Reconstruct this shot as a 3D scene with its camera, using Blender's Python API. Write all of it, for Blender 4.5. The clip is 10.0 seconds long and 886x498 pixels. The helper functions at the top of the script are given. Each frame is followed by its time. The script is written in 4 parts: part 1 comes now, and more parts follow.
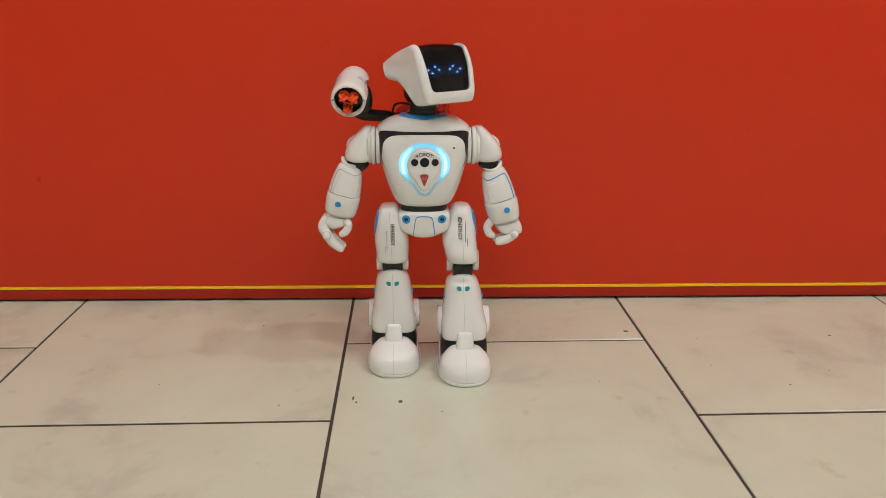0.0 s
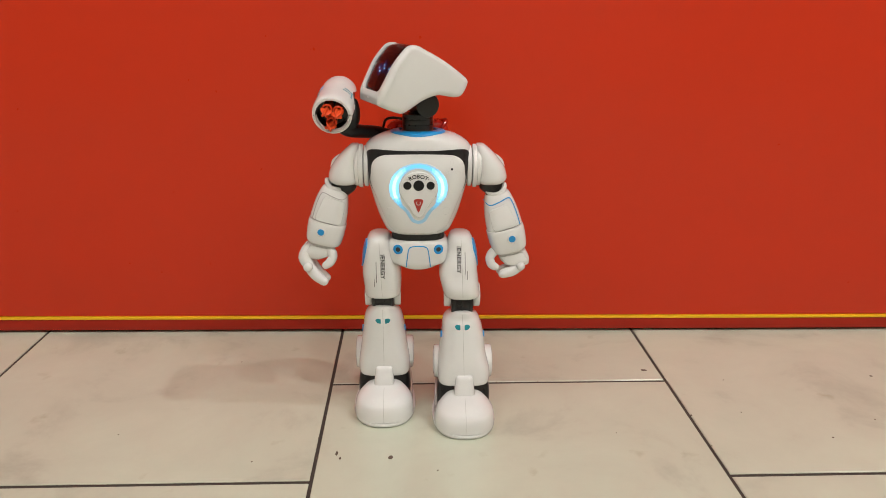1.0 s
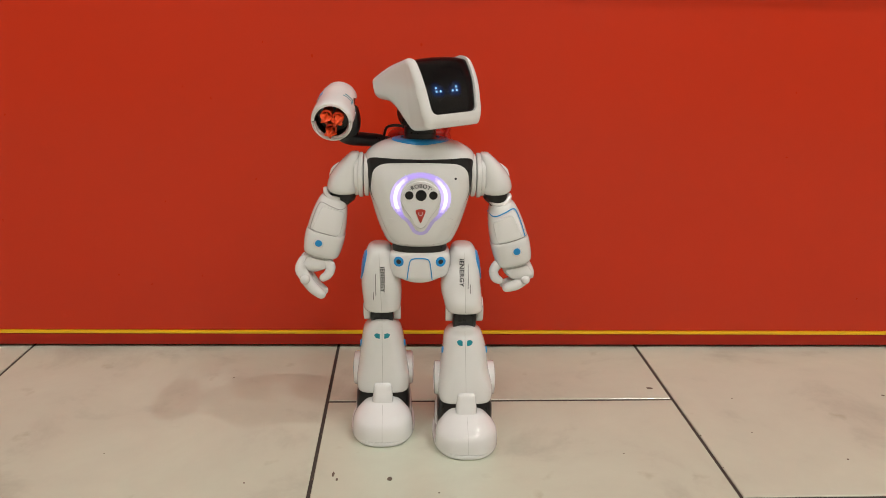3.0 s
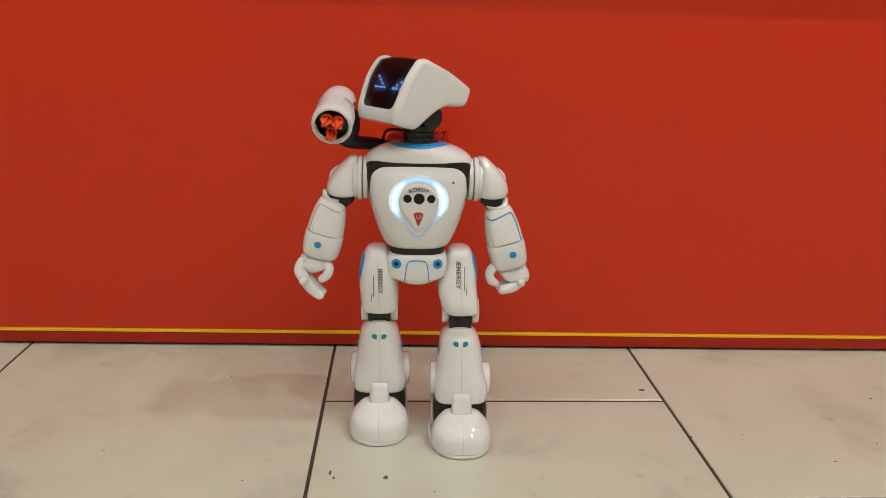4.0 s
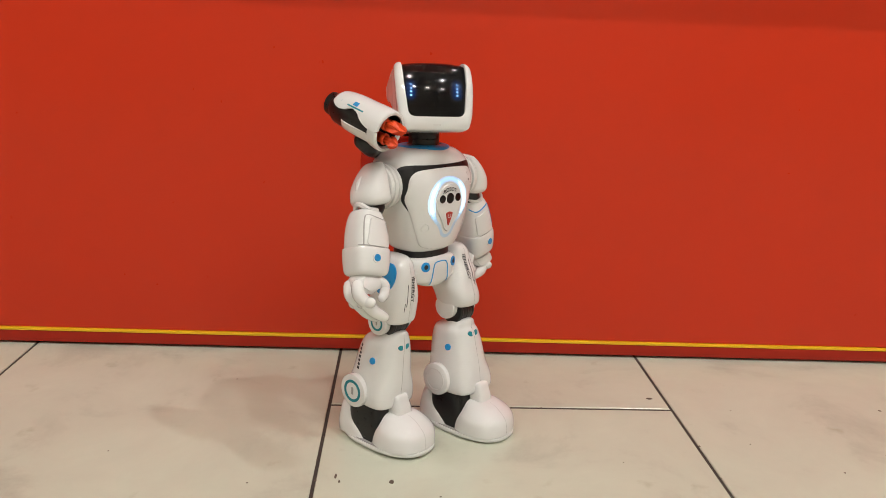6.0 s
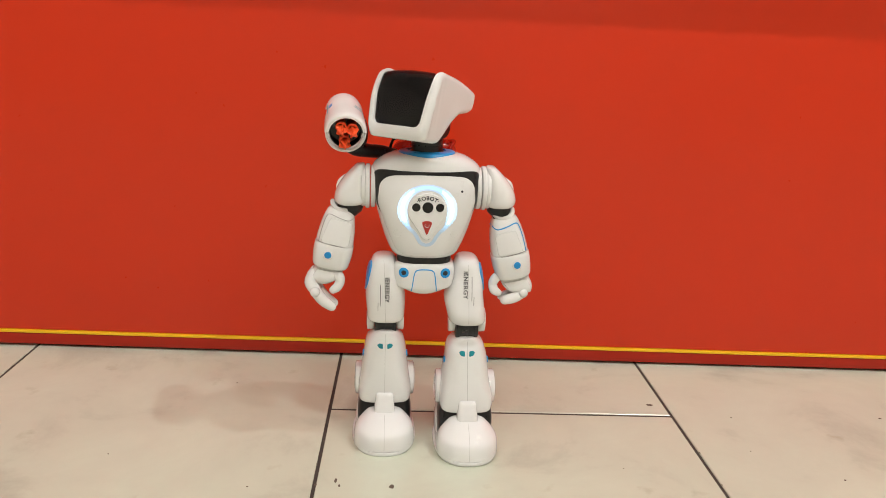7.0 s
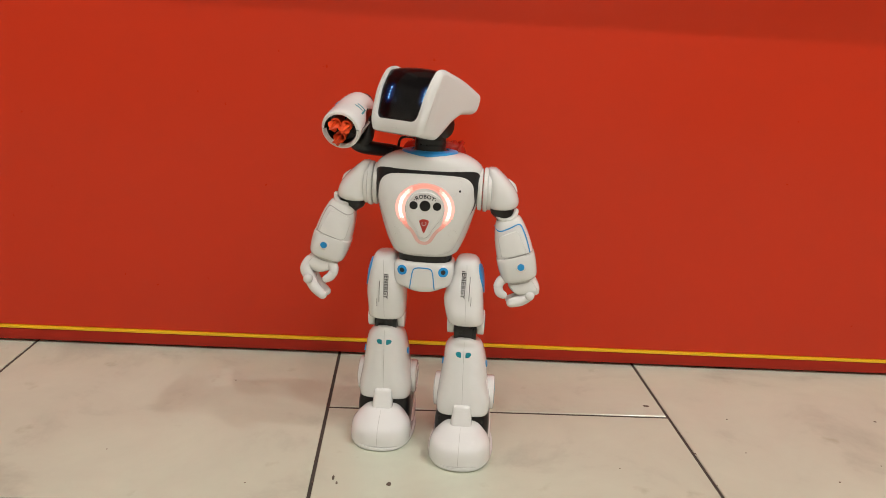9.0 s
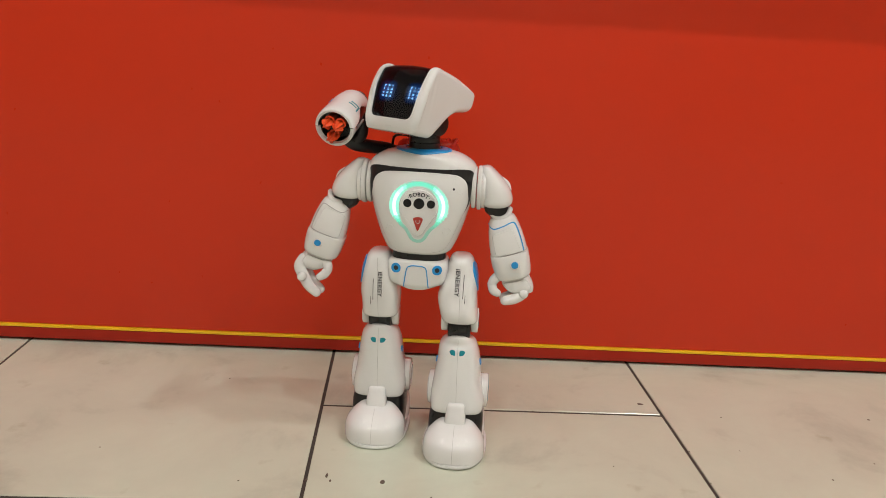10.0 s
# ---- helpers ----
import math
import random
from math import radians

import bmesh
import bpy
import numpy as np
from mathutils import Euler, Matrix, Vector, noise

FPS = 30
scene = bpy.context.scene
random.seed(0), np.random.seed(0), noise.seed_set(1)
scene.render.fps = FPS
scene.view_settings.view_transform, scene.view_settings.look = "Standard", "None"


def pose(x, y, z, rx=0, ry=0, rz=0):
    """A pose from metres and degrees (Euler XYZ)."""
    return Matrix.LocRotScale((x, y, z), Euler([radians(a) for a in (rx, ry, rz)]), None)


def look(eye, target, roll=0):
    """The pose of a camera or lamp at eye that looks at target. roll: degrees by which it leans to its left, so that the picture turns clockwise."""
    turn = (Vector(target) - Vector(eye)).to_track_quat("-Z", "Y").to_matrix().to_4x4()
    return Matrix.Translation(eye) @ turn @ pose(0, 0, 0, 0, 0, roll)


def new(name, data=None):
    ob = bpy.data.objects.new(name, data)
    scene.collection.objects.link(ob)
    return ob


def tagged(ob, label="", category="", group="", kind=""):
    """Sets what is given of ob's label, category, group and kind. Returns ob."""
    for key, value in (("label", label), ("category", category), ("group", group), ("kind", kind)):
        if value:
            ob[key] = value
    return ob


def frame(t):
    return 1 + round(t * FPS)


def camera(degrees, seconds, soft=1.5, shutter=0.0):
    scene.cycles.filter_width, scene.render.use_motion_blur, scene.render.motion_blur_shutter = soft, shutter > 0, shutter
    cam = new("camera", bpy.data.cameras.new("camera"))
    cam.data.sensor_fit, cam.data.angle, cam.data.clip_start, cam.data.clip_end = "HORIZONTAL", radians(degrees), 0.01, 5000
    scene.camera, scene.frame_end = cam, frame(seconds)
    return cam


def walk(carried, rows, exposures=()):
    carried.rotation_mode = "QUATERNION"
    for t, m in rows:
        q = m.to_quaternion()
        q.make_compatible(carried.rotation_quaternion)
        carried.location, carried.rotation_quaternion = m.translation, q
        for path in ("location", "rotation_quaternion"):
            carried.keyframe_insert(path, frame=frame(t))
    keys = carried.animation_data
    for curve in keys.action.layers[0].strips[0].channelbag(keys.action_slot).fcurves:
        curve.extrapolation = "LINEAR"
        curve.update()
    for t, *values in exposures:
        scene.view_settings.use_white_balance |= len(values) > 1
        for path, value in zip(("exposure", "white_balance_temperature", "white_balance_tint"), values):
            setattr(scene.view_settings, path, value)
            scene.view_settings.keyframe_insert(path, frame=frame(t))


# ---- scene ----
cam = camera(58.5, 10.0, soft=0.5)
PATH = [
    (0, (0.086, -1.132, 0.435), (0.169, 0.772, -0.17), 0.3),
    (0.5, (0.089, -1.078, 0.429), (0.172, 0.83, -0.166), 0.4),
    (1, (0.097, -1.021, 0.43), (0.173, 0.888, -0.161), 0.4),
    (1.5, (0.095, -0.995, 0.419), (0.174, 0.919, -0.157), 0.5),
    (2, (0.093, -0.99, 0.412), (0.175, 0.929, -0.144), 0.6),
    (2.5, (0.09, -0.99, 0.414), (0.18, 0.93, -0.139), 0.7),
    (4, (0.083, -1.004, 0.425), (0.197, 0.914, -0.13), 1.6),
    (4.5, (0.082, -1.001, 0.42), (0.199, 0.919, -0.13), 1.9),
    (5, (0.081, -1.001, 0.42), (0.195, 0.92, -0.126), 2.1),
    (5.5, (0.079, -1.002, 0.419), (0.186, 0.921, -0.12), 2.2),
    (7, (0.075, -1.004, 0.417), (0.182, 0.925, -0.099), 2.7),
    (7.5, (0.076, -1.006, 0.418), (0.178, 0.925, -0.093), 2.8),
    (8, (0.075, -1.008, 0.416), (0.18, 0.924, -0.091), 2.9),
    (8.5, (0.075, -1.009, 0.417), (0.181, 0.922, -0.092), 3.2),
    (9, (0.074, -1.009, 0.415), (0.185, 0.922, -0.095), 3.3),
    (9.5, (0.076, -1.01, 0.415), (0.19, 0.92, -0.096), 3.4),
    (10, (0.077, -1.009, 0.414), (0.196, 0.921, -0.098), 3.4),
]
walk(cam, [(t, look(eye, target, roll)) for t, eye, target, roll in PATH],
     [(0, -0.19), (0.5, -0.06), (1, -0.06), (1.5, -0.12), (2, -0.16), (2.5, -0.16), (4, -0.22), (4.5, -0.14), (5, -0.09), (5.5, -0.02), (6.5, 0.08), (6.8, 0.29), (6.9, 0.26), (7, 0.18), (7.4, -0.01), (8, 0.01), (8.5, -0.04), (9, -0.07), (10, -0.14)])

# ---- light ----
world = bpy.data.worlds.new("world")
scene.world = world
world.use_nodes = True
world.node_tree.nodes["Background"].inputs["Color"].default_value = (1.0, 0.93, 0.84, 1)
world.node_tree.nodes["Background"].inputs["Strength"].default_value = 0.15
scene.view_settings.exposure = 0.0


def downlight(x, y, watts, size=0.07, z=2.86):
    """A round ceiling lamp that shines down."""
    data = bpy.data.lights.new("downlight_beam", "AREA")
    data.shape, data.size, data.energy, data.color = "DISK", size, watts, (1.0, 0.97, 0.95)
    ob = new("downlight_beam", data)
    ob.matrix_world = look((x, y, z), (0.1 + (x - 0.1) * 0.35, -0.3 + (y + 0.3) * 0.35, 0), 0)


LAMPS = [(1.45, -0.66, 15), (-1.15, -0.75, 6.5), (-1.7, -1.55, 2.5), (-0.75, -1.55, 5.5), (0.35, -1.55, 7.5), (1.35, -1.55, 14), (2.4, -2.1, 7), (0.1, -3.2, 10), (-1.3, -3.2, 6)]
for lx, ly, lw in LAMPS:
    downlight(lx, ly, lw, 0.04)


# ---- materials ----
def material(name, color, rough=0.5, metal=0.0, coat=0.0, vary=0.06, scale=30, bump=0.0, fine=220, emit=None, power=0.0, alpha_glass=0.0, rough_vary=0.08):
    m = bpy.data.materials.new(name)
    m.use_nodes = True
    nt = m.node_tree
    b = nt.nodes["Principled BSDF"]
    b.inputs["Metallic"].default_value = metal
    b.inputs["Coat Weight"].default_value = coat
    b.inputs["Coat Roughness"].default_value = 0.03
    if alpha_glass:
        b.inputs["Transmission Weight"].default_value = alpha_glass
    co = nt.nodes.new("ShaderNodeTexCoord")
    n1 = nt.nodes.new("ShaderNodeTexNoise")
    n1.inputs["Scale"].default_value = scale
    n1.inputs["Detail"].default_value = 5
    n2 = nt.nodes.new("ShaderNodeTexNoise")
    n2.inputs["Scale"].default_value = fine
    n2.inputs["Detail"].default_value = 3
    nt.links.new(co.outputs["Object"], n1.inputs["Vector"])
    nt.links.new(co.outputs["Object"], n2.inputs["Vector"])
    mix = nt.nodes.new("ShaderNodeMix")
    mix.data_type = "RGBA"
    mix.inputs["A"].default_value = (*[c * (1 - vary) for c in color], 1)
    mix.inputs["B"].default_value = (*[min(1, c * (1 + vary)) for c in color], 1)
    nt.links.new(n1.outputs["Fac"], mix.inputs["Factor"])
    nt.links.new(mix.outputs["Result"], b.inputs["Base Color"])
    rr = nt.nodes.new("ShaderNodeMapRange")
    rr.inputs["To Min"].default_value = max(0.02, rough - rough_vary)
    rr.inputs["To Max"].default_value = rough + rough_vary
    nt.links.new(n2.outputs["Fac"], rr.inputs["Value"])
    nt.links.new(rr.outputs["Result"], b.inputs["Roughness"])
    if bump:
        bp = nt.nodes.new("ShaderNodeBump")
        bp.inputs["Strength"].default_value = bump
        bp.inputs["Distance"].default_value = 0.001
        nt.links.new(n2.outputs["Fac"], bp.inputs["Height"])
        nt.links.new(bp.outputs["Normal"], b.inputs["Normal"])
    if emit:
        b.inputs["Emission Color"].default_value = (*emit, 1)
        b.inputs["Emission Strength"].default_value = power
    return m


def tile_material():
    """Cream polished stoneware with cloudy veins, each tile a little different."""
    m = material("tile", (0.6, 0.53, 0.44), 0.2, coat=0.0, vary=0.05, bump=0.03, fine=90)
    nt = m.node_tree
    b = nt.nodes["Principled BSDF"]
    co = nt.nodes.new("ShaderNodeTexCoord")
    info = nt.nodes.new("ShaderNodeObjectInfo")
    add = nt.nodes.new("ShaderNodeVectorMath")
    add.operation = "MULTIPLY_ADD"
    add.inputs[1].default_value = (9, 17, 5)
    nt.links.new(info.outputs["Random"], add.inputs[0])
    nt.links.new(co.outputs["Object"], add.inputs[2])
    cloud = nt.nodes.new("ShaderNodeTexNoise")
    cloud.inputs["Scale"].default_value = 7
    cloud.inputs["Detail"].default_value = 7
    cloud.inputs["Roughness"].default_value = 0.62
    cloud.inputs["Distortion"].default_value = 0.35
    nt.links.new(add.outputs["Vector"], cloud.inputs["Vector"])
    ramp = nt.nodes.new("ShaderNodeValToRGB")
    e = ramp.color_ramp.elements
    e[0].position, e[0].color = 0.3, (0.460, 0.463, 0.376, 1)
    e[1].position, e[1].color = 0.72, (0.603, 0.636, 0.514, 1)
    mid = e.new(0.46)
    mid.color = (0.557, 0.579, 0.469, 1)
    nt.links.new(cloud.outputs["Fac"], ramp.inputs["Fac"])
    grit = nt.nodes.new("ShaderNodeTexNoise")
    grit.inputs["Scale"].default_value = 26
    grit.inputs["Detail"].default_value = 8
    nt.links.new(add.outputs["Vector"], grit.inputs["Vector"])
    spots = nt.nodes.new("ShaderNodeValToRGB")
    s = spots.color_ramp.elements
    s[0].position, s[0].color = 0.66, (1, 1, 1, 1)
    s[1].position, s[1].color = 0.76, (0.8, 0.76, 0.7, 1)
    nt.links.new(grit.outputs["Fac"], spots.inputs["Fac"])
    mul = nt.nodes.new("ShaderNodeMix")
    mul.data_type, mul.blend_type = "RGBA", "MULTIPLY"
    mul.inputs["Factor"].default_value = 0.7
    nt.links.new(ramp.outputs["Color"], mul.inputs["A"])
    nt.links.new(spots.outputs["Color"], mul.inputs["B"])
    nt.links.new(mul.outputs["Result"], b.inputs["Base Color"])
    b.inputs["Specular IOR Level"].default_value = 0.5
    return m


TILE = tile_material()
GROUT = material("grout", (0.055, 0.042, 0.034), 0.9, vary=0.35, scale=60, bump=0.5)
RED = material("red_laminate", (0.625, 0.0365, 0.009), 0.28, coat=0.0, vary=0.03, scale=3, fine=60, rough_vary=0.012)
RED.node_tree.nodes["Principled BSDF"].inputs["Specular IOR Level"].default_value = 0.34
RED_DARK = material("red_skirting", (0.36, 0.022, 0.010), 0.45, vary=0.06, scale=6)
RED_DARK.node_tree.nodes["Principled BSDF"].inputs["Specular IOR Level"].default_value = 0.2
YELLOW = material("yellow_trim", (0.83, 0.47, 0.01), 0.35, vary=0.06, scale=12)
GAP_SHADE = material("gap_shade", (0.015, 0.012, 0.01), 0.9)
PLASTER = material("plaster", (0.72, 0.68, 0.62), 0.85, vary=0.05, scale=2, bump=0.1)
WHITE = material("white_plastic", (0.72, 0.72, 0.71), 0.09, coat=0.5, vary=0.015, scale=25, rough_vary=0.03)
SEAM = material("seam_grey", (0.33, 0.32, 0.31), 0.5, vary=0.1)
BLACK = material("black_plastic", (0.006, 0.006, 0.0065), 0.3, coat=0.0, vary=0.2)
VISOR = material("visor_black", (0.004, 0.004, 0.005), 0.06, coat=0.0, vary=0.1, rough_vary=0.02)
VISOR.node_tree.nodes["Principled BSDF"].inputs["Specular IOR Level"].default_value = 0.38
VISOR_GLASS = material("visor_smoked_plastic", (0.004, 0.004, 0.005), 0.06, vary=0.1, rough_vary=0.02)
VISOR_GLASS.node_tree.nodes["Principled BSDF"].inputs["Specular IOR Level"].default_value = 0.45
VISOR_GLASS.node_tree.nodes["Principled BSDF"].inputs["Alpha"].default_value = 0.6
BLUE = material("blue_plastic", (0.008, 0.26, 0.62), 0.3, coat=0.2, vary=0.08)
TEAL = material("teal_print", (0.004, 0.22, 0.27), 0.35, vary=0.08)
INK = material("black_print", (0.02, 0.02, 0.025), 0.4)
ORANGE = material("orange_rubber", (0.74, 0.070, 0.010), 0.5, vary=0.1, scale=80)
REDGLASS = material("red_clear_plastic", (0.7, 0.03, 0.015), 0.12, alpha_glass=0.35, vary=0.1)
REDBTN = material("red_button", (0.42, 0.03, 0.02), 0.3, vary=0.1)
GREYRIM = material("grey_plastic", (0.62, 0.61, 0.6), 0.3, vary=0.04)
DIRT = material("dirt", (0.12, 0.09, 0.065), 0.9, vary=0.3, scale=300)
LAMPFACE = material("lamp_face", (0.9, 0.9, 0.9), 0.5, emit=(1, 0.95, 0.88), power=24)
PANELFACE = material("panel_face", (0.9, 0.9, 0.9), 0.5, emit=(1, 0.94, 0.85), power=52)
METAL = material("lamp_rim", (0.7, 0.7, 0.7), 0.3, metal=1.0)
COLOURS = [("cyan", (0.02, 0.62, 1.0), (0.45, 0.9, 1.0)), ("lavender", (0.42, 0.26, 1.0), (0.86, 0.8, 1.0)), ("white", (0.36, 0.70, 1.0), (0.88, 0.96, 1.0)), ("off", None, None),
           ("violet_white", (0.50, 0.50, 1.0), (0.90, 0.92, 1.0)), ("red", (1.0, 0.22, 0.13), (1.0, 0.76, 0.66)), ("pale_green", (0.50, 0.85, 0.40), (0.95, 1.0, 0.82)), ("teal", (0.0, 0.80, 0.52), (0.60, 1.0, 0.86))]
RING_OFF = material("ring_off", (0.36, 0.355, 0.35), 0.35, vary=0.06)


LEVELS = 9


def glow_set(level):
    """Middle and margin materials of the light ring at one brightness, colour by colour."""
    b = level / (LEVELS - 1)
    heat = min(1.0, max(0.0, (b - 0.62) / 0.36))
    mids, rims = [], []
    for n, c, hot in COLOURS:
        if c is None:
            mids.append(RING_OFF)
            rims.append(WHITE)
        else:
            mids.append(material("glow_" + n, [0.34 - 0.2 * b] * 3, 0.3, emit=[p + (q - p) * heat for p, q in zip(c, hot)], power=0.22 + 1.5 * b ** 1.4))
            # Margins emit to imitate the ring's light spilling onto the white plastic
            rims.append(material("glow_spill_" + n, [0.70 - 0.45 * b] * 3, 0.3, emit=[p + (q - p) * 0.35 * heat for p, q in zip(c, hot)], power=1.05 * b ** 1.6))
    return mids + rims


def led_material():
    """Painted blue halo: emission fading from a white-blue lit point in the dark visor."""
    m = bpy.data.materials.new("led_glow")
    m.use_nodes = True
    nt = m.node_tree
    nt.nodes.clear()
    out = nt.nodes.new("ShaderNodeOutputMaterial")
    co = nt.nodes.new("ShaderNodeTexCoord")
    ln = nt.nodes.new("ShaderNodeVectorMath")
    ln.operation = "LENGTH"
    nt.links.new(co.outputs["Object"], ln.inputs[0])
    mr = nt.nodes.new("ShaderNodeMapRange")
    mr.inputs["From Min"].default_value, mr.inputs["From Max"].default_value = 0.0008, 0.0072
    mr.inputs["To Min"].default_value, mr.inputs["To Max"].default_value = 0.20, 0.0
    mr.interpolation_type = "SMOOTHERSTEP"
    nt.links.new(ln.outputs["Value"], mr.inputs["Value"])
    em = nt.nodes.new("ShaderNodeEmission")
    em.inputs["Color"].default_value = (0.015, 0.22, 1.0, 1)
    em.inputs["Strength"].default_value = 2.0
    tr = nt.nodes.new("ShaderNodeBsdfTransparent")
    mix = nt.nodes.new("ShaderNodeMixShader")
    nt.links.new(mr.outputs["Result"], mix.inputs["Fac"])
    nt.links.new(tr.outputs["BSDF"], mix.inputs[1])
    nt.links.new(em.outputs["Emission"], mix.inputs[2])
    nt.links.new(mix.outputs["Shader"], out.inputs["Surface"])
    return m


LED_HALO = led_material()
LED_CORE = material("led_core", (0.5, 0.7, 1.0), 0.4, emit=(0.30, 0.66, 1.0), power=10.0)


# ---- mesh helpers ----
PIVOT = {}


def part(name, bm, mat, parent=None, label="", pivot=None, smooth=True):
    """Links a bmesh, given in the thing's own space, as one mesh under a thing or part that turns about pivot."""
    base = PIVOT.get(parent, Vector((0, 0, 0))) if parent else Vector((0, 0, 0))
    pivot = Vector(pivot) if pivot is not None else base
    bmesh.ops.translate(bm, verts=bm.verts, vec=-pivot)
    bmesh.ops.recalc_face_normals(bm, faces=bm.faces)
    me = bpy.data.meshes.new(name)
    bm.to_mesh(me)
    bm.free()
    if smooth:
        me.shade_smooth()
        me.set_sharp_from_angle(angle=radians(38))
    for m in (mat if isinstance(mat, list) else [mat]):
        me.materials.append(m)
    ob = new(name, me)
    ob.parent = parent
    ob.location = pivot - base
    PIVOT[ob] = pivot
    if label:
        ob["label"] = label
    return ob


def quad_grid(bm, rows, close_u=False, close_v=False):
    """Faces between rows of vertices of equal length."""
    n, k = len(rows), len(rows[0])
    for i in range(n if close_v else n - 1):
        for j in range(k if close_u else k - 1):
            a, b, c, d = rows[i][j], rows[i][(j + 1) % k], rows[(i + 1) % n][(j + 1) % k], rows[(i + 1) % n][j]
            if len({a, b, c, d}) == 4:
                bm.faces.new((a, b, c, d))


def catmull(points, per=4, closed=False):
    """A smooth line through the points."""
    p = [np.array(q, float) for q in points]
    n, out = len(p), []
    for i in range(n if closed else n - 1):
        g = (lambda j: p[j % n]) if closed else (lambda j: p[min(max(j, 0), n - 1)])
        a, b, c, d = g(i - 1), g(i), g(i + 1), g(i + 2)
        for s in range(per):
            u = s / per
            out.append(0.5 * (2 * b + (c - a) * u + (2 * a - 5 * b + 4 * c - d) * u * u + (3 * b - a - 3 * c + d) * u ** 3))
    if not closed:
        out.append(p[-1])
    return out


class Loft:
    """A body of rounded cross-sections stacked along z: rows of z, middle x, half width, front y, back y, squareness."""

    def __init__(self, rows, per=4):
        t = np.array(catmull([(*r, 2.4) if len(r) == 5 else r for r in rows], per))
        t[:, 2] = np.maximum(t[:, 2], 0.0004)
        t[:, 4] = np.maximum(t[:, 4], t[:, 3] + 0.0006)
        self.t = t[np.argsort(t[:, 0], kind="stable")]

    def at(self, z):
        return [np.interp(z, self.t[:, 0], self.t[:, i]) for i in range(1, 6)]

    def front(self, x, z):
        cx, hw, yf, yb, n = self.at(z)
        r = min(1.0, abs(x - cx) / hw)
        return (yf + yb) / 2 - (yb - yf) / 2 * (1 - r ** n) ** (1 / n)

    def side(self, y, z, s):
        cx, hw, yf, yb, n = self.at(z)
        r = min(1.0, abs(y - (yf + yb) / 2) / ((yb - yf) / 2))
        return cx + s * hw * (1 - r ** n) ** (1 / n)

    def on_front(self, lift0=0.0, m=None):
        def f(u, v, off):
            p = Vector((u, self.front(u, v) - off - lift0, v))
            return m @ p if m else p
        return f

    def on_side(self, s, m=None):
        def f(u, v, off):
            p = Vector((self.side(u, v, s) + s * off, u, v))
            return m @ p if m else p
        return f

    def mesh(self, bm=None, m=None, seg=36):
        bm = bm or bmesh.new()
        rows = []
        for z, cx, hw, yf, yb, n in self.t:
            row = []
            for k in range(seg):
                a = 2 * math.pi * k / seg
                c, s = math.cos(a), math.sin(a)
                p = Vector((cx + hw * math.copysign(abs(c) ** (2 / n), c), (yf + yb) / 2 + (yb - yf) / 2 * math.copysign(abs(s) ** (2 / n), s), z))
                row.append(bm.verts.new(m @ p if m else p))
            rows.append(row)
        quad_grid(bm, rows, close_u=True)
        bm.faces.new(rows[0])
        bm.faces.new(rows[-1])
        return bm


def plate(outline, place, lift=0.0006, depth=0.0012, rings=5, bm=None, middle=None, edge=0.0004):
    """A thin raised panel of that outline, laid on a curved surface."""
    bm = bm or bmesh.new()
    pts = [np.array(p, float) for p in outline]
    c = np.array(middle, float) if middle else sum(pts) / len(pts)
    rows = [[bm.verts.new(place(*p, lift - depth)) for p in pts], [bm.verts.new(place(*p, lift - edge)) for p in pts]]
    size = max(np.linalg.norm(p - c) for p in pts)
    first = 1 - 0.6 * edge / size if edge else 0.999
    for i in range(rings):
        f = first * (1 - i / rings)
        rows.append([bm.verts.new(place(*(c + (p - c) * f), lift)) for p in pts])
    quad_grid(bm, rows, close_u=True)
    mid = bm.verts.new(place(*c, lift))
    last = rows[-1]
    for j in range(len(last)):
        bm.faces.new((last[j], last[(j + 1) % len(last)], mid))
    return bm


def ribbon(path, width, place, lift=0.0004, closed=False, bm=None, depth=0.0012):
    """A narrow raised line along a path on a curved surface. width: one figure, or one for each point."""
    bm = bm or bmesh.new()
    p = [np.array(q, float) for q in path]
    n, rows = len(p), []
    w = width if isinstance(width, (list, tuple)) else [width] * n
    for i in range(n):
        a, b = (p[i - 1], p[(i + 1) % n]) if closed else (p[max(i - 1, 0)], p[min(i + 1, n - 1)])
        d = b - a
        d = d / (np.linalg.norm(d) or 1)
        s = np.array((-d[1], d[0])) * w[i] / 2
        rows.append([bm.verts.new(place(*(p[i] + k * s), o)) for k, o in ((1, lift - depth), (0.9, lift), (0, lift), (-0.9, lift), (-1, lift - depth))])
    quad_grid(bm, rows, close_v=closed)
    return bm


def circle(u, v, r, n=24, stretch=1.0):
    return [(u + r * math.cos(2 * math.pi * k / n), v + r * stretch * math.sin(2 * math.pi * k / n)) for k in range(n)]


def rounded(points, r, per=4):
    """A polygon with rounded corners."""
    out, n = [], len(points)
    for i in range(n):
        a, b, c = (np.array(points[k % n], float) for k in (i - 1, i, i + 1))
        d0, d1 = a - b, c - b
        q = min(r, 0.45 * np.linalg.norm(d0), 0.45 * np.linalg.norm(d1))
        s, e = b + d0 / np.linalg.norm(d0) * q, b + d1 / np.linalg.norm(d1) * q
        for k in range(per + 1):
            u = k / per
            out.append(tuple((1 - u) ** 2 * s + 2 * u * (1 - u) * b + u * u * e))
    return out


def subdivide(points, step):
    """More points along a closed outline."""
    out, n = [], len(points)
    for i in range(n):
        a, b = np.array(points[i], float), np.array(points[(i + 1) % n], float)
        k = max(1, int(np.linalg.norm(b - a) / step))
        out += [tuple(a + (b - a) * j / k) for j in range(k)]
    return out


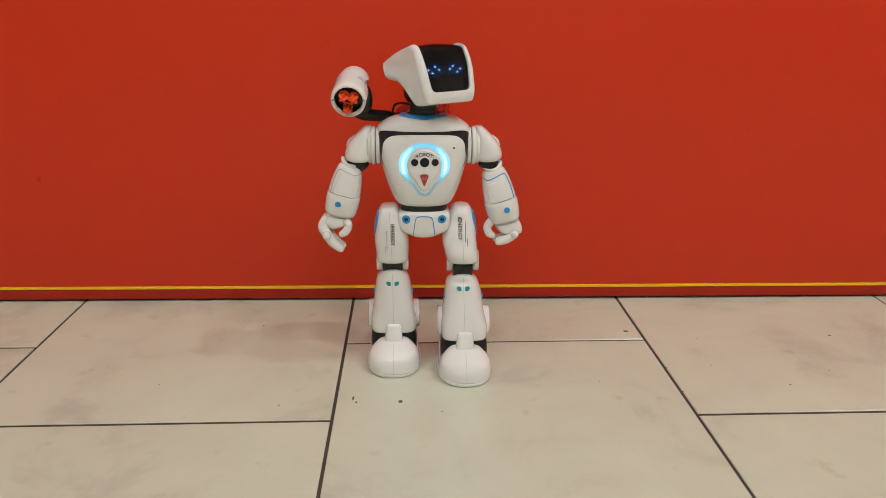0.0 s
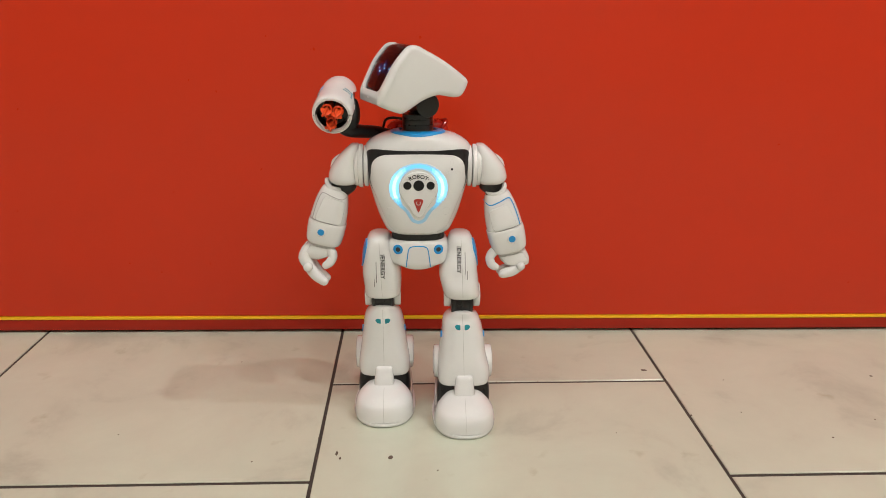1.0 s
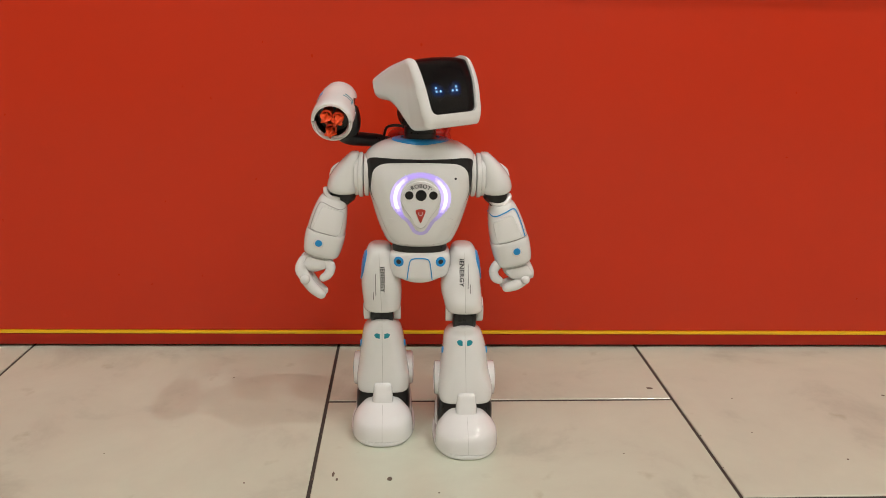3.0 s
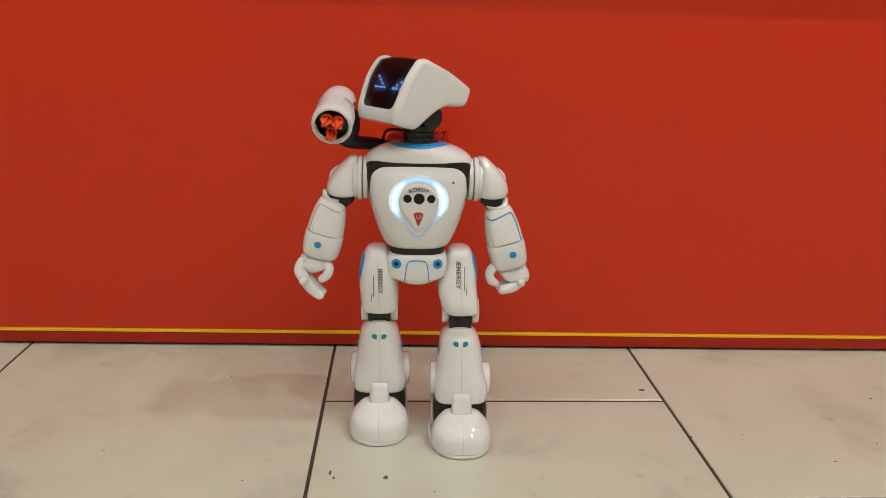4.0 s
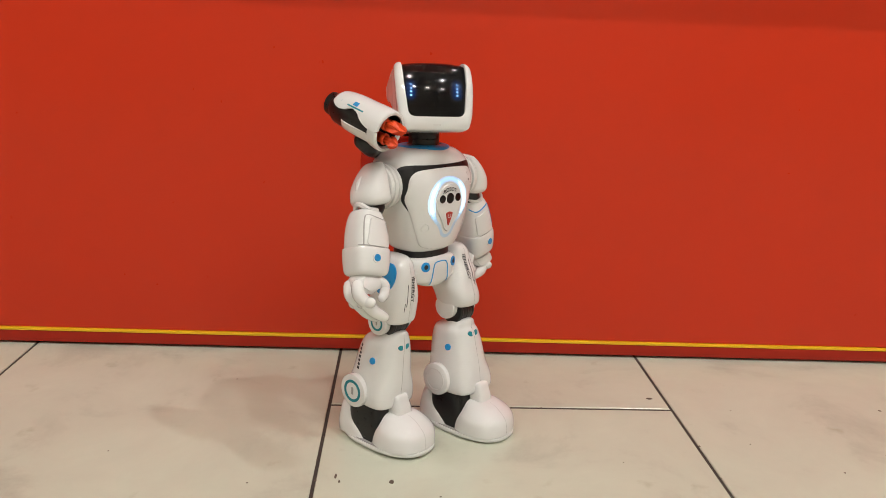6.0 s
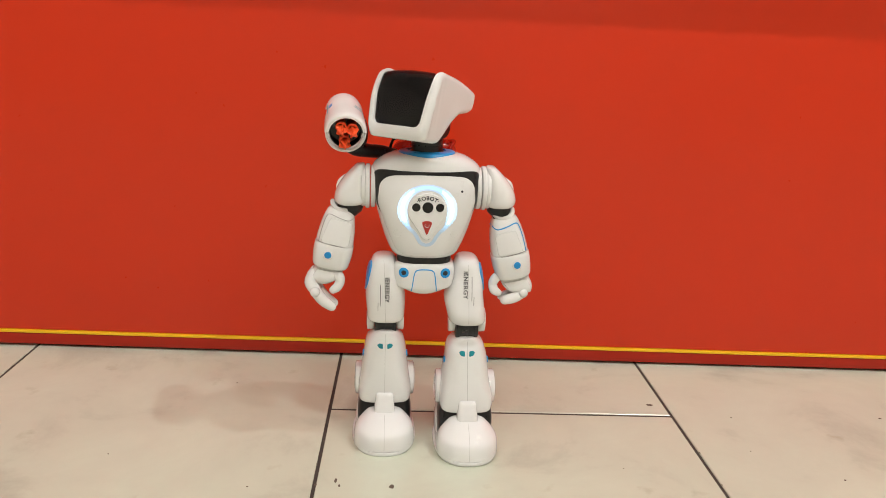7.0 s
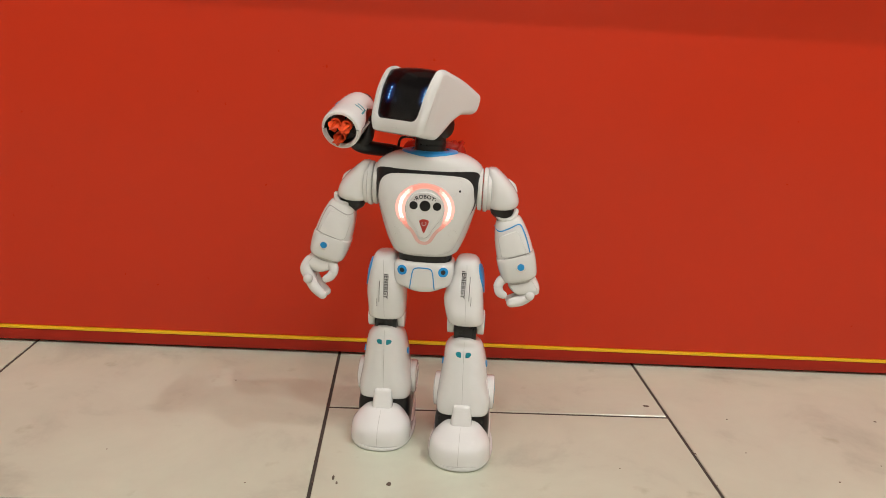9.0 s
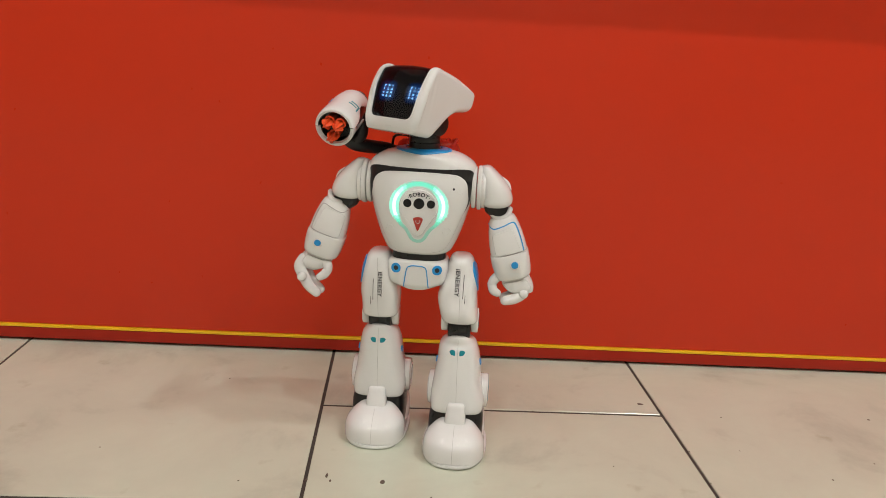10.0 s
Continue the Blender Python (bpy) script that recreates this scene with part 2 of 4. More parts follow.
def tube(points, radii, seg=14, bm=None, per=4, flat=1.0):
    """A bent round bar of changing thickness with rounded ends."""
    bm = bm or bmesh.new()
    q = np.array(catmull([(*p, r) for p, r in zip(points, radii)], per))
    p, r = [Vector(a[:3]) for a in q], q[:, 3]
    d0, d1 = (p[0] - p[1]).normalized(), (p[-1] - p[-2]).normalized()
    p = [p[0] + d0 * r[0] * k for k in (0.98, 0.85, 0.5)] + p + [p[-1] + d1 * r[-1] * k for k in (0.5, 0.85, 0.98)]
    r = [r[0] * k for k in (0.2, 0.55, 0.87)] + list(r) + [r[-1] * k for k in (0.87, 0.55, 0.2)]
    up, rows = None, []
    for i in range(len(p)):
        t = (p[min(i + 1, len(p) - 1)] - p[max(i - 1, 0)]).normalized()
        if up is None:
            up = t.orthogonal().normalized()
        up = (up - t * up.dot(t)).normalized()
        w = t.cross(up)
        rows.append([bm.verts.new(p[i] + (up * math.cos(2 * math.pi * k / seg) + w * math.sin(2 * math.pi * k / seg) * flat) * r[i]) for k in range(seg)])
    quad_grid(bm, rows, close_u=True)
    bm.faces.new(rows[0])
    bm.faces.new(rows[-1])
    return bm


def wheel(x0, x1, y, z, r, bm=None, seg=32, m=None, bevel=0.0012):
    """A disc with rounded rims whose axle lies along x."""
    bm = bm or bmesh.new()
    s = 1 if x1 > x0 else -1
    b = s * min(bevel, abs(x1 - x0) / 3)
    rows = []
    for x, q in ((x0, r - abs(b)), (x0 + b * 0.3, r - abs(b) * 0.3), (x0 + b, r), (x1 - b, r), (x1 - b * 0.3, r - abs(b) * 0.3), (x1, r - abs(b))):
        row = []
        for k in range(seg):
            a = 2 * math.pi * k / seg
            p = Vector((x, y + q * math.cos(a), z + q * math.sin(a)))
            row.append(bm.verts.new(m @ p if m else p))
        rows.append(row)
    quad_grid(bm, rows, close_u=True)
    bm.faces.new(rows[0])
    bm.faces.new(rows[-1])
    return bm


def box(x0, x1, y0, y1, z0, z1, bevel=0.0, bm=None):
    bm = bm or bmesh.new()
    made = bmesh.ops.create_cube(bm, size=1)["verts"]
    for v in made:
        v.co = Vector(((x0 + x1) / 2 + v.co.x * (x1 - x0), (y0 + y1) / 2 + v.co.y * (y1 - y0), (z0 + z1) / 2 + v.co.z * (z1 - z0)))
    if bevel:
        bmesh.ops.bevel(bm, geom=list({e for v in made for e in v.link_edges}), offset=bevel, segments=2, affect="EDGES", profile=0.5)
    return bm


def lettering(text, size, place, spacing=1.0, lift=0.0003, bold=0.0):
    """Flat printed letters laid on a surface; place gives a spot for (along, up, lift)."""
    cu = bpy.data.curves.new("text", "FONT")
    cu.body, cu.size, cu.align_x, cu.align_y, cu.space_character, cu.offset = text, size, "CENTER", "CENTER", spacing, bold
    ob = bpy.data.objects.new("text", cu)
    scene.collection.objects.link(ob)
    bpy.context.view_layer.update()
    me = bpy.data.meshes.new_from_object(ob.evaluated_get(bpy.context.evaluated_depsgraph_get()))
    bm = bmesh.new()
    bm.from_mesh(me)
    bpy.data.objects.remove(ob)
    bpy.data.curves.remove(cu)
    bpy.data.meshes.remove(me)
    bmesh.ops.triangulate(bm, faces=bm.faces)
    for v in bm.verts:
        v.co = place(v.co.x, v.co.y, lift)
    return bm


# ---- the place ----
def wall_y(x):
    return -0.0125 - 0.0125 * x


TURN = math.atan(-0.0125)


def along_wall(bm):
    """Turns what is built along y = 0 to the wall's true line."""
    bmesh.ops.rotate(bm, verts=bm.verts, cent=(0, 0, 0), matrix=Matrix.Rotation(TURN, 3, "Z"))
    bmesh.ops.translate(bm, verts=bm.verts, vec=(0, -0.0125, 0))
    return bm


tagged(part("red_panel_wall", along_wall(box(-3.2, 3.4, 0, 0.04, 0.0236, 0.600, 0.001)), RED), "glossy red laminate panel behind the robot", "wall panel", kind="structure")
tagged(part("skirting", along_wall(box(-3.2, 3.4, -0.0012, 0.04, 0.0036, 0.0185, 0.0006)), RED_DARK), "dark red skirting strip along the panel", "skirting", kind="structure")
tagged(part("trim", along_wall(box(-3.2, 3.4, -0.0022, 0.04, 0.019, 0.0231, 0.0006)), YELLOW), "bright yellow trim line above the skirting", "trim", kind="structure")
# Set-back strip whose near-black colour stands in for the gap's shade
tagged(part("plinth", along_wall(box(-3.2, 3.4, 0.012, 0.04, -0.01, 0.0045)), GAP_SHADE), "near-black strip painted as shade in the gap under the skirting", "plinth", kind="structure")
# Unseen overhang, added to cast the darker band on the panel's upper part
tagged(part("shade_ledge", along_wall(box(-3.2, 3.4, -0.105, 0.5, 0.602, 0.63, 0.004)), RED), "unseen red ledge added to shade the top of the panel", "counter", kind="structure")
# Unseen walls, added to close the room and bounce the lamps' light
tagged(part("wall_back", box(-3.4, 3.6, 1.2, 1.3, -0.02, 2.95), PLASTER), "unseen plain pale wall added to bounce light", "wall", kind="structure")
tagged(part("wall_front", box(-3.4, 3.6, -5.1, -5.0, -0.02, 2.95), PLASTER), "unseen plain pale wall added to bounce light", "wall", kind="structure")
tagged(part("wall_west", box(-3.5, -3.4, -5.1, 1.3, -0.02, 2.95), PLASTER), "unseen plain pale wall added to bounce light", "wall", kind="structure")
tagged(part("wall_east", box(3.6, 3.7, -5.1, 1.3, -0.02, 2.95), PLASTER), "unseen plain pale wall added to bounce light", "wall", kind="structure")
tagged(part("ceiling", box(-3.5, 3.7, -5.1, 1.3, 2.95, 3.05), PLASTER), "plain pale ceiling with round downlights", "ceiling", kind="structure")
for lx, ly, lw in LAMPS:
    lamp = part("ceiling_downlight", Loft([(2.90, 0, 0.095, -0.095, 0.095, 2), (2.905, 0, 0.1, -0.1, 0.1, 2), (2.95, 0, 0.1, -0.1, 0.1, 2)]).mesh(), METAL)
    lamp.location = (lx, ly, 0)
    tagged(lamp, "round metal ceiling downlight, switched on", "lamp", "ceiling downlights")
    part("diffuser", plate(circle(0, 0, 0.03), lambda u, v, o: Vector((u, v, 2.897 - o)), rings=2), LAMPFACE, lamp)

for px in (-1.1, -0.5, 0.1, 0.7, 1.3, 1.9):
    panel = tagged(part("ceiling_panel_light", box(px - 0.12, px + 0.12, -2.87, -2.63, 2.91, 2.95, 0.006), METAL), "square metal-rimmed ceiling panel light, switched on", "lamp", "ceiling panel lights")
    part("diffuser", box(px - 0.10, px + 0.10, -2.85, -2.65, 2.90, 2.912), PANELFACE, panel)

floor = tagged(part("floor", box(-3.4, 3.6, -5.0, 1.2, -0.05, -0.0016), GROUT), "cream polished square floor tiles with dark joints", "floor", kind="structure")


def tile_mesh(gx=0.0018, gy=0.0027):
    """One square tile with a worn, rounded rim, its top at z = 0."""
    bm = bmesh.new()
    rows = []
    for inset, z in ((0, -0.008), (0, -0.0007), (0.0007, 0)):
        hx, hy = 0.2 - gx - inset, 0.2 - gy - inset
        rows.append([bm.verts.new((x, y, z)) for x, y in ((-hx, -hy), (hx, -hy), (hx, hy), (-hx, hy))])
    quad_grid(bm, rows, close_u=True)
    bm.faces.new(rows[-1])
    me = bpy.data.meshes.new("tile")
    bm.to_mesh(me)
    bm.free()
    me.materials.append(TILE)
    return me


# ---- the robot: its own space has the feet on z = 0, its face towards -y ----
HOME = (0.1025, -0.22, 0.0)
robot = new("toy_robot")
robot.location = HOME
tagged(robot, "white glossy toy robot with blue details standing on the tiles", "toy robot")

U = 0.00056


def cx_(px):
    return (px - 743) * U


def cz_(py):
    return 0.256 - (py - 351) * U


# torso
torso_l = Loft([(0.2025, 0, 0.025, -0.018, 0.024), (0.2048, 0, 0.0305, -0.0235, 0.028, 2.6), (0.2102, 0, 0.0348, -0.027, 0.031, 2.8), (0.226, 0, 0.0415, -0.030, 0.034, 3),
                (0.250, 0, 0.0485, -0.032, 0.036, 3.2), (0.272, 0, 0.0535, -0.0315, 0.037, 3.2), (0.286, 0, 0.0545, -0.028, 0.037, 2.9), (0.295, 0, 0.0522, -0.0262, 0.036, 2.6),
                (0.302, 0, 0.043, -0.0245, 0.033, 2.3), (0.306, 0, 0.033, -0.0208, 0.028, 2.1), (0.3075, 0, 0.020, -0.016, 0.02, 2)], 6)
chest = torso_l.on_front()
torso = part("torso", torso_l.mesh(seg=64), WHITE, robot, "white glossy chest shell")
black_out = [(650, 304), (653, 291), (668, 286.5), (700, 287), (743, 287.5), (786, 287), (818, 286.5), (833, 291), (836, 304), (832.5, 322), (829.5, 348), (818, 371), (797, 418), (785, 431), (764, 436), (743, 436.5), (722, 436), (701, 431), (689, 418), (668, 371), (656.5, 348), (653.5, 322)]
white_out = [(659, 326), (661, 312), (668, 302), (682, 295.5), (710, 293.5), (743, 293), (776, 293.5), (804, 295.5), (818, 302), (825, 312), (827, 326), (828, 345), (819, 370), (799, 419), (787, 433), (764, 438), (743, 438.5), (722, 438), (699, 433), (687, 419), (667, 370), (658, 345)]
to_uv = lambda pts: [(cx_(a), cz_(b)) for a, b in pts]
part("chest_band", plate(catmull(to_uv(black_out), 4, True), chest, 0.0010, 0.003, 16, middle=(0, 0.255)), BLACK, torso, "black band framing the chest plate")
part("chest_plate", plate(catmull(to_uv(white_out), 4, True), chest, 0.0019, 0.0026, 18, middle=(0, 0.255), edge=0.0007), WHITE, torso)

# the light ring round the chest badge: turning prisms, each face with its own colour
ring_px = [(743.5 + 43.5 * math.cos(radians(a)), 352 - 43 * math.sin(radians(a)) * (0.92 if a > 0 and a < 180 else 1)) for a in range(-28, 209, 12)]
ring_px += [(712, 384), (721, 392), (727, 401), (732, 410), (738, 414.5), (743.5, 415.5), (749, 414.5), (755, 410), (760, 401), (766, 392), (775, 384)]
ring_uv = catmull(to_uv(ring_px), 6, True)
lens = np.cumsum([0] + [np.linalg.norm(ring_uv[(i + 1) % len(ring_uv)] - ring_uv[i]) for i in range(len(ring_uv))])
COUNT = 48
stations = []
for k in range(COUNT):
    s = lens[-1] * k / COUNT
    i = int(np.searchsorted(lens, s, side="right")) - 1
    f = (s - lens[i]) / (lens[i + 1] - lens[i])
    stations.append(ring_uv[i] * (1 - f) + ring_uv[(i + 1) % len(ring_uv)] * f)
SETS = {k: glow_set(k) for k in range(LEVELS)}
PRISMS = {}
segments = []


def prism(kind, length, apothem):
    """An eight-sided bar along x; each face has a middle strip and two margins of one colour."""
    key = kind, round(apothem, 5)
    if key in PRISMS:
        return PRISMS[key]
    bm = bmesh.new()
    r = apothem / math.cos(math.pi / 8)
    corner = [Vector((0, r * math.cos(math.pi / 8 + math.pi / 4 * j), r * math.sin(math.pi / 8 + math.pi / 4 * j))) for j in range(8)]
    share = min(0.88, 0.0034 / (2 * apothem * math.tan(math.pi / 8)))
    for j in range(8):
        a, b = corner[j], corner[(j + 1) % 8]
        cuts = [a.lerp(b, 0.05), a.lerp(b, 0.5 - share / 2), a.lerp(b, 0.5 + share / 2), a.lerp(b, 0.95)]
        for k in range(3):
            q = [bm.verts.new(c + Vector((x, 0, 0))) for c, x in ((cuts[k], -length / 2), (cuts[k + 1], -length / 2), (cuts[k + 1], length / 2), (cuts[k], length / 2))]
            bm.faces.new(q).material_index = (j + 1) % 8 + (0 if k == 1 else 8)
        c, d = b.lerp(corner[(j + 2) % 8], 0.05), cuts[3]
        q = [bm.verts.new(p + Vector((x, 0, 0))) for p, x in ((d, -length / 2), (c, -length / 2), (c, length / 2), (d, length / 2))]
        bm.faces.new(q).material_index = 11
    bmesh.ops.remove_doubles(bm, verts=bm.verts, dist=0.00001)
    me = bpy.data.meshes.new("light_segment")
    bm.to_mesh(me)
    bm.free()
    for g in SETS[kind]:
        me.materials.append(g)
    PRISMS[key] = me
    return me


for k in range(COUNT):
    a, b = stations[k], stations[(k + 1) % COUNT]
    low = (a[1] + b[1]) / 2 - cz_(352)
    flank = abs((a[0] + b[0]) / 2 - cx_(743.5)) / (43.5 * U)
    bright = 0.60 + 0.40 * min(1.0, max(0.0, (flank - 0.45) / 0.45)) if low > -0.009 else max(0.10, 0.95 - (-0.009 - low) / 0.0165)
    kind = round(bright * (LEVELS - 1))
    wide = round(0.0040 + (0.0024 + 0.0044 * min(1.0, flank) ** 2) * min(1.0, max(0.0, 1.0 + (low + 0.007) / 0.013)), 4)
    apo = wide / 2 / math.tan(math.pi / 8)
    pa, pb = chest(*a, 0.0020), chest(*b, 0.0020)
    axis = (pb - pa).normalized()
    c = (a + b) / 2
    out = (chest(c[0] + 0.002, c[1], 0) - chest(c[0] - 0.002, c[1], 0)).cross(chest(c[0], c[1] + 0.002, 0) - chest(c[0], c[1] - 0.002, 0))
    out = (out - axis * out.dot(axis)).normalized()
    m = Matrix((axis, out, axis.cross(out))).transposed().to_4x4()
    m.translation = (pa + pb) / 2 - out * apo
    ob = new("light_segment", prism(kind, lens[-1] / COUNT + 0.0009, apo))
    ob.parent = torso
    ob.matrix_basis = m
    segments.append((ob, m))

inner_px = [(743.5 + 34 * math.cos(radians(a)), 353 - 31 * math.sin(radians(a))) for a in range(-20, 201, 20)] + [(720, 377), (729, 390), (735, 401), (743.5, 406), (752, 401), (758, 390), (767, 377)]
badge = part("badge", plate(catmull(to_uv(inner_px), 3, True), chest, 0.0034, 0.003, 6, middle=(0, cz_(356)), edge=0.001), WHITE, torso, "white raised badge with three dark lenses")
face_px = [(743.5 + 31 * math.cos(radians(a)), 353 - 26 * math.sin(radians(a))) for a in range(-15, 196, 15)] + [(722, 374), (732, 388), (738, 398), (743.5, 401), (749, 398), (755, 388), (765, 374)]
part("badge_line", ribbon(catmull(to_uv(face_px), 3, True), 0.0005, chest, 0.0036, True), GREYRIM, torso)
for px, r in ((724, 7.3), (744, 9.6), (765, 7.3)):
    part("sensor_lens", plate(circle(cx_(px), cz_(346.5), r * U), chest, 0.0040, 0.002, 4), VISOR, torso, "round black sensor lens")
btn = [(735, 375), (736.5, 372), (741, 370.5), (746, 370.5), (750.5, 372), (752, 375), (748, 386), (743.5, 396), (739, 386)]
part("power_button", plate(catmull(to_uv(btn), 3, True), chest, 0.0040, 0.002, 4), REDBTN, torso, "red pointed power button")
part("power_mark", ribbon([(cx_(743.5) + 0.0021 * math.sin(a), cz_(378) - 0.0021 * math.cos(a)) for a in np.linspace(-2.4, 2.4, 14)], 0.0005, chest, 0.0043), GREYRIM, torso)


def on_arch(u, v, off):
    r = 31 * U + v
    a = u / (31 * U)
    return chest(cx_(743.5) + r * math.sin(a), cz_(361.5) + r * math.cos(a), 0.0034 + off)


part("lettering", lettering("\u00b7ROBOT\u00b7", 0.0053, on_arch, 1.12, bold=0.00014), INK, torso, "black arched word ROBOT")
part("microphone_hole", plate(circle(cx_(803), cz_(319), 0.0013, 12), chest, 0.0021, 0.0015, 2), INK, torso)
for a in (90, 210, 330):
    c, s = math.cos(radians(a)), math.sin(radians(a))
    loop = [(cx_(803) + c * (0.0068 + 0.003 * math.cos(b)) - s * 0.0015 * math.sin(b), cz_(319) + s * (0.0068 + 0.003 * math.cos(b)) + c * 0.0015 * math.sin(b)) for b in np.linspace(0, 2 * math.pi, 16, endpoint=False)]
    part("petal_line", ribbon(loop, 0.0004, chest, 0.0021, True), GREYRIM, torso)
for px in (693, 793):
    part("screw_ring", ribbon(circle(cx_(px), cz_(396), 0.0038, 20), 0.0008, chest, 0.0023, True), WHITE, torso)


def shoulder_z(x, y):
    """Height of the torso's top at (x, y)."""
    for z in np.linspace(0.3072, 0.285, 120):
        _, hw, yf, yb, n = torso_l.at(z)
        if (abs(x) / hw) ** n + (abs(y - (yf + yb) / 2) / ((yb - yf) / 2)) ** n <= 1:
            return float(z)
    return 0.285


bm = bmesh.new()
rows = []
for f, up in ((1.03, -0.0012), (1.02, 0.0007), (0.99, 0.0014), (0.92, 0.0017), (0.80, 0.0018), (0.70, 0.0018), (0.68, 0.0)):
    ring = [(0.0275 * f * math.cos(a), 0.0015 + 0.0236 * f * math.sin(a)) for a in np.linspace(0, 2 * math.pi, 56, endpoint=False)]
    rows.append([bm.verts.new((x, y, shoulder_z(x, y) + up)) for x, y in ring])
quad_grid(bm, rows, close_u=True)
part("collar_ring", bm, BLUE, torso, "bright blue collar ring that dips at the front of the neck")
part("waist", Loft([(0.194, 0, 0.026, -0.020, 0.022, 3), (0.197, 0, 0.0275, -0.0222, 0.024, 3), (0.207, 0, 0.0275, -0.0222, 0.024, 3)]).mesh(), BLACK, robot, "black waist joint")
for s in (-1, 1):
    for i, (x, r) in enumerate(((0.050, 0.0215), (0.0555, 0.0225), (0.0595, 0.0208))):
        part("shoulder_socket", wheel(s * x, s * (x + 0.0048), 0.002, 0.2715, r, bevel=0.0018), WHITE, robot)

# neck
neck_rows = [(0.303, 0, 0.0172, -0.0155, 0.0185, 2), (0.3085, 0, 0.0172, -0.0155, 0.0185, 2), (0.3092, 0, 0.0158, -0.0140, 0.0170, 2)]
for i in range(3):
    z = 0.3098 + 0.0052 * i
    neck_rows += [(z, 0, 0.0156, -0.0138, 0.0168, 2), (z + 0.0044, 0, 0.0156, -0.0138, 0.0168, 2), (z + 0.0048, 0, 0.0151, -0.0133, 0.0163, 2)]
neck = part("neck", Loft(neck_rows, 1).mesh(seg=44), BLACK, robot, "black neck with a grooved base")
for k in range(9):
    a = radians(195 + 18.75 * k)
    part("neck_slot", box(0.0170 * math.cos(a) - 0.0010, 0.0170 * math.cos(a) + 0.0010, 0.0015 + 0.0170 * math.sin(a) - 0.001, 0.0015 + 0.0170 * math.sin(a) + 0.001, 0.3045, 0.3078, 0.0003), BLACK, neck)

# head
HP = Vector((0, 0.002, 0.3290))
AHEAD = 0.004
profile = [(-0.0465, -0.0135), (-0.0505, -0.0105), (-0.0520, -0.002), (-0.0505, 0.012), (-0.0480, 0.028), (-0.0428, 0.0420), (-0.0385, 0.0488), (-0.0305, 0.0520), (-0.0200, 0.0512),
           (0.0050, 0.0480), (0.0300, 0.0420), (0.0385, 0.0385), (0.0400, 0.0320), (0.0375, 0.0225), (0.0305, 0.0185), (0.0200, 0.0168), (0.0090, 0.0142), (-0.0040, 0.0050), (-0.0140, -0.0065), (-0.0200, -0.0125), (-0.0270, -0.0140)]
profile = [(0.94 * ((a if a < -0.02 else -0.02 + (a + 0.02) * 0.96) - AHEAD), b) for a, b in profile]
prof = np.array(catmull(profile, 5, True))
tang = np.roll(prof, -1, 0) - np.roll(prof, 1, 0)
tang /= np.linalg.norm(tang, axis=1)[:, None]
inward = np.stack((tang[:, 1], -tang[:, 0]), 1)
front_edge = np.array([p for p in profile[1:8]])


def front_y(z):
    return float(np.interp(z, front_edge[:, 1], front_edge[:, 0]))


def head_half(z):
    """Half the head's width at height z over the pivot."""
    return float(np.interp(z, [-0.015, 0.0, 0.02, 0.04, 0.056], [0.0325, 0.0355, 0.0374, 0.0378, 0.0364]))


SILL = -0.0005      # lower edge of the visor's opening
VISOR_END = -0.004  # how far back the opening runs over the crown
RIM = 0.0056


def opening(z):
    """Half the width of the visor's opening at height z, with rounded lower corners."""
    w = float(np.interp(z, [SILL, 0.010, 0.030, 0.050], [0.0268, 0.0280, 0.0301, 0.0307]))
    low = SILL + 0.0050 - z
    return w - (0.0050 - math.sqrt(max(0.0, 0.0050 ** 2 - low * low)) if low > 0 else 0.0)


# the side profile, with close rows at the two ends of the opening, and how far each row is let in
line, cuts = [], []
for k in range(len(prof)):
    a, b = prof[k], prof[(k + 1) % len(prof)]
    line.append((a[0], a[1], inward[k][0], inward[k][1]))
    if a[1] < SILL <= b[1] and a[0] < -0.03:
        cuts.append(len(line))
    if a[0] < VISOR_END <= b[0] and a[1] > 0.03:
        cuts.append(len(line))
first, last = cuts
mixed = lambda k, f: tuple(np.array(line[k - 1]) * (1 - f) + np.array(line[k]) * f)
STEPS = ((0.35, 0.0), (0.42, 0.0002), (0.5, 0.0007), (0.54, 0.0115))
shell = [(r, 0.0) for r in line[:first]] + [(mixed(first, f), d) for f, d in STEPS]
shell += [(r, 0.0115) for r in line[first:last]] + [(mixed(last, 1 - f), d) for f, d in reversed(STEPS)] + [(r, 0.0) for r in line[last:]]
bm = bmesh.new()
half = []
for (y, z, ny, nz), sunk in shell:
    wide = head_half(z) * (1 - 0.13 * min(1.0, max(0.0, (y + 0.034) / 0.06)))
    w = min(opening(z) if z > SILL - 0.001 else opening(SILL + 0.0001), wide - RIM - 0.0006)
    xs = [(wide - RIM + RIM * math.cos(radians(a)), RIM * (1 - math.sin(radians(a))), 0.0) for a in (0, 15, 30, 45, 60, 75, 90)]
    lip = 1.0 if sunk > 0.001 else sunk / 0.0115
    xs += [(w + (wide - RIM - w) * 0.5, 0, 0), (w + 0.0005, 0, 0), (w + 0.0002, 0.0001 * lip, 0), (w, 0.0006 * lip, 0)]
    xs += [(w - 0.0002, 0, min(sunk, 0.0030)), (w - 0.0003, 0, sunk), (w * 0.75, 0, sunk), (w * 0.5, 0, sunk), (w * 0.25, 0, sunk), (0, 0, sunk)]
    half.append([(x, y + ny * (d0 + d1), z + nz * (d0 + d1), d1 > 0.0035) for x, d0, d1 in xs])
dark, rows = set(), []
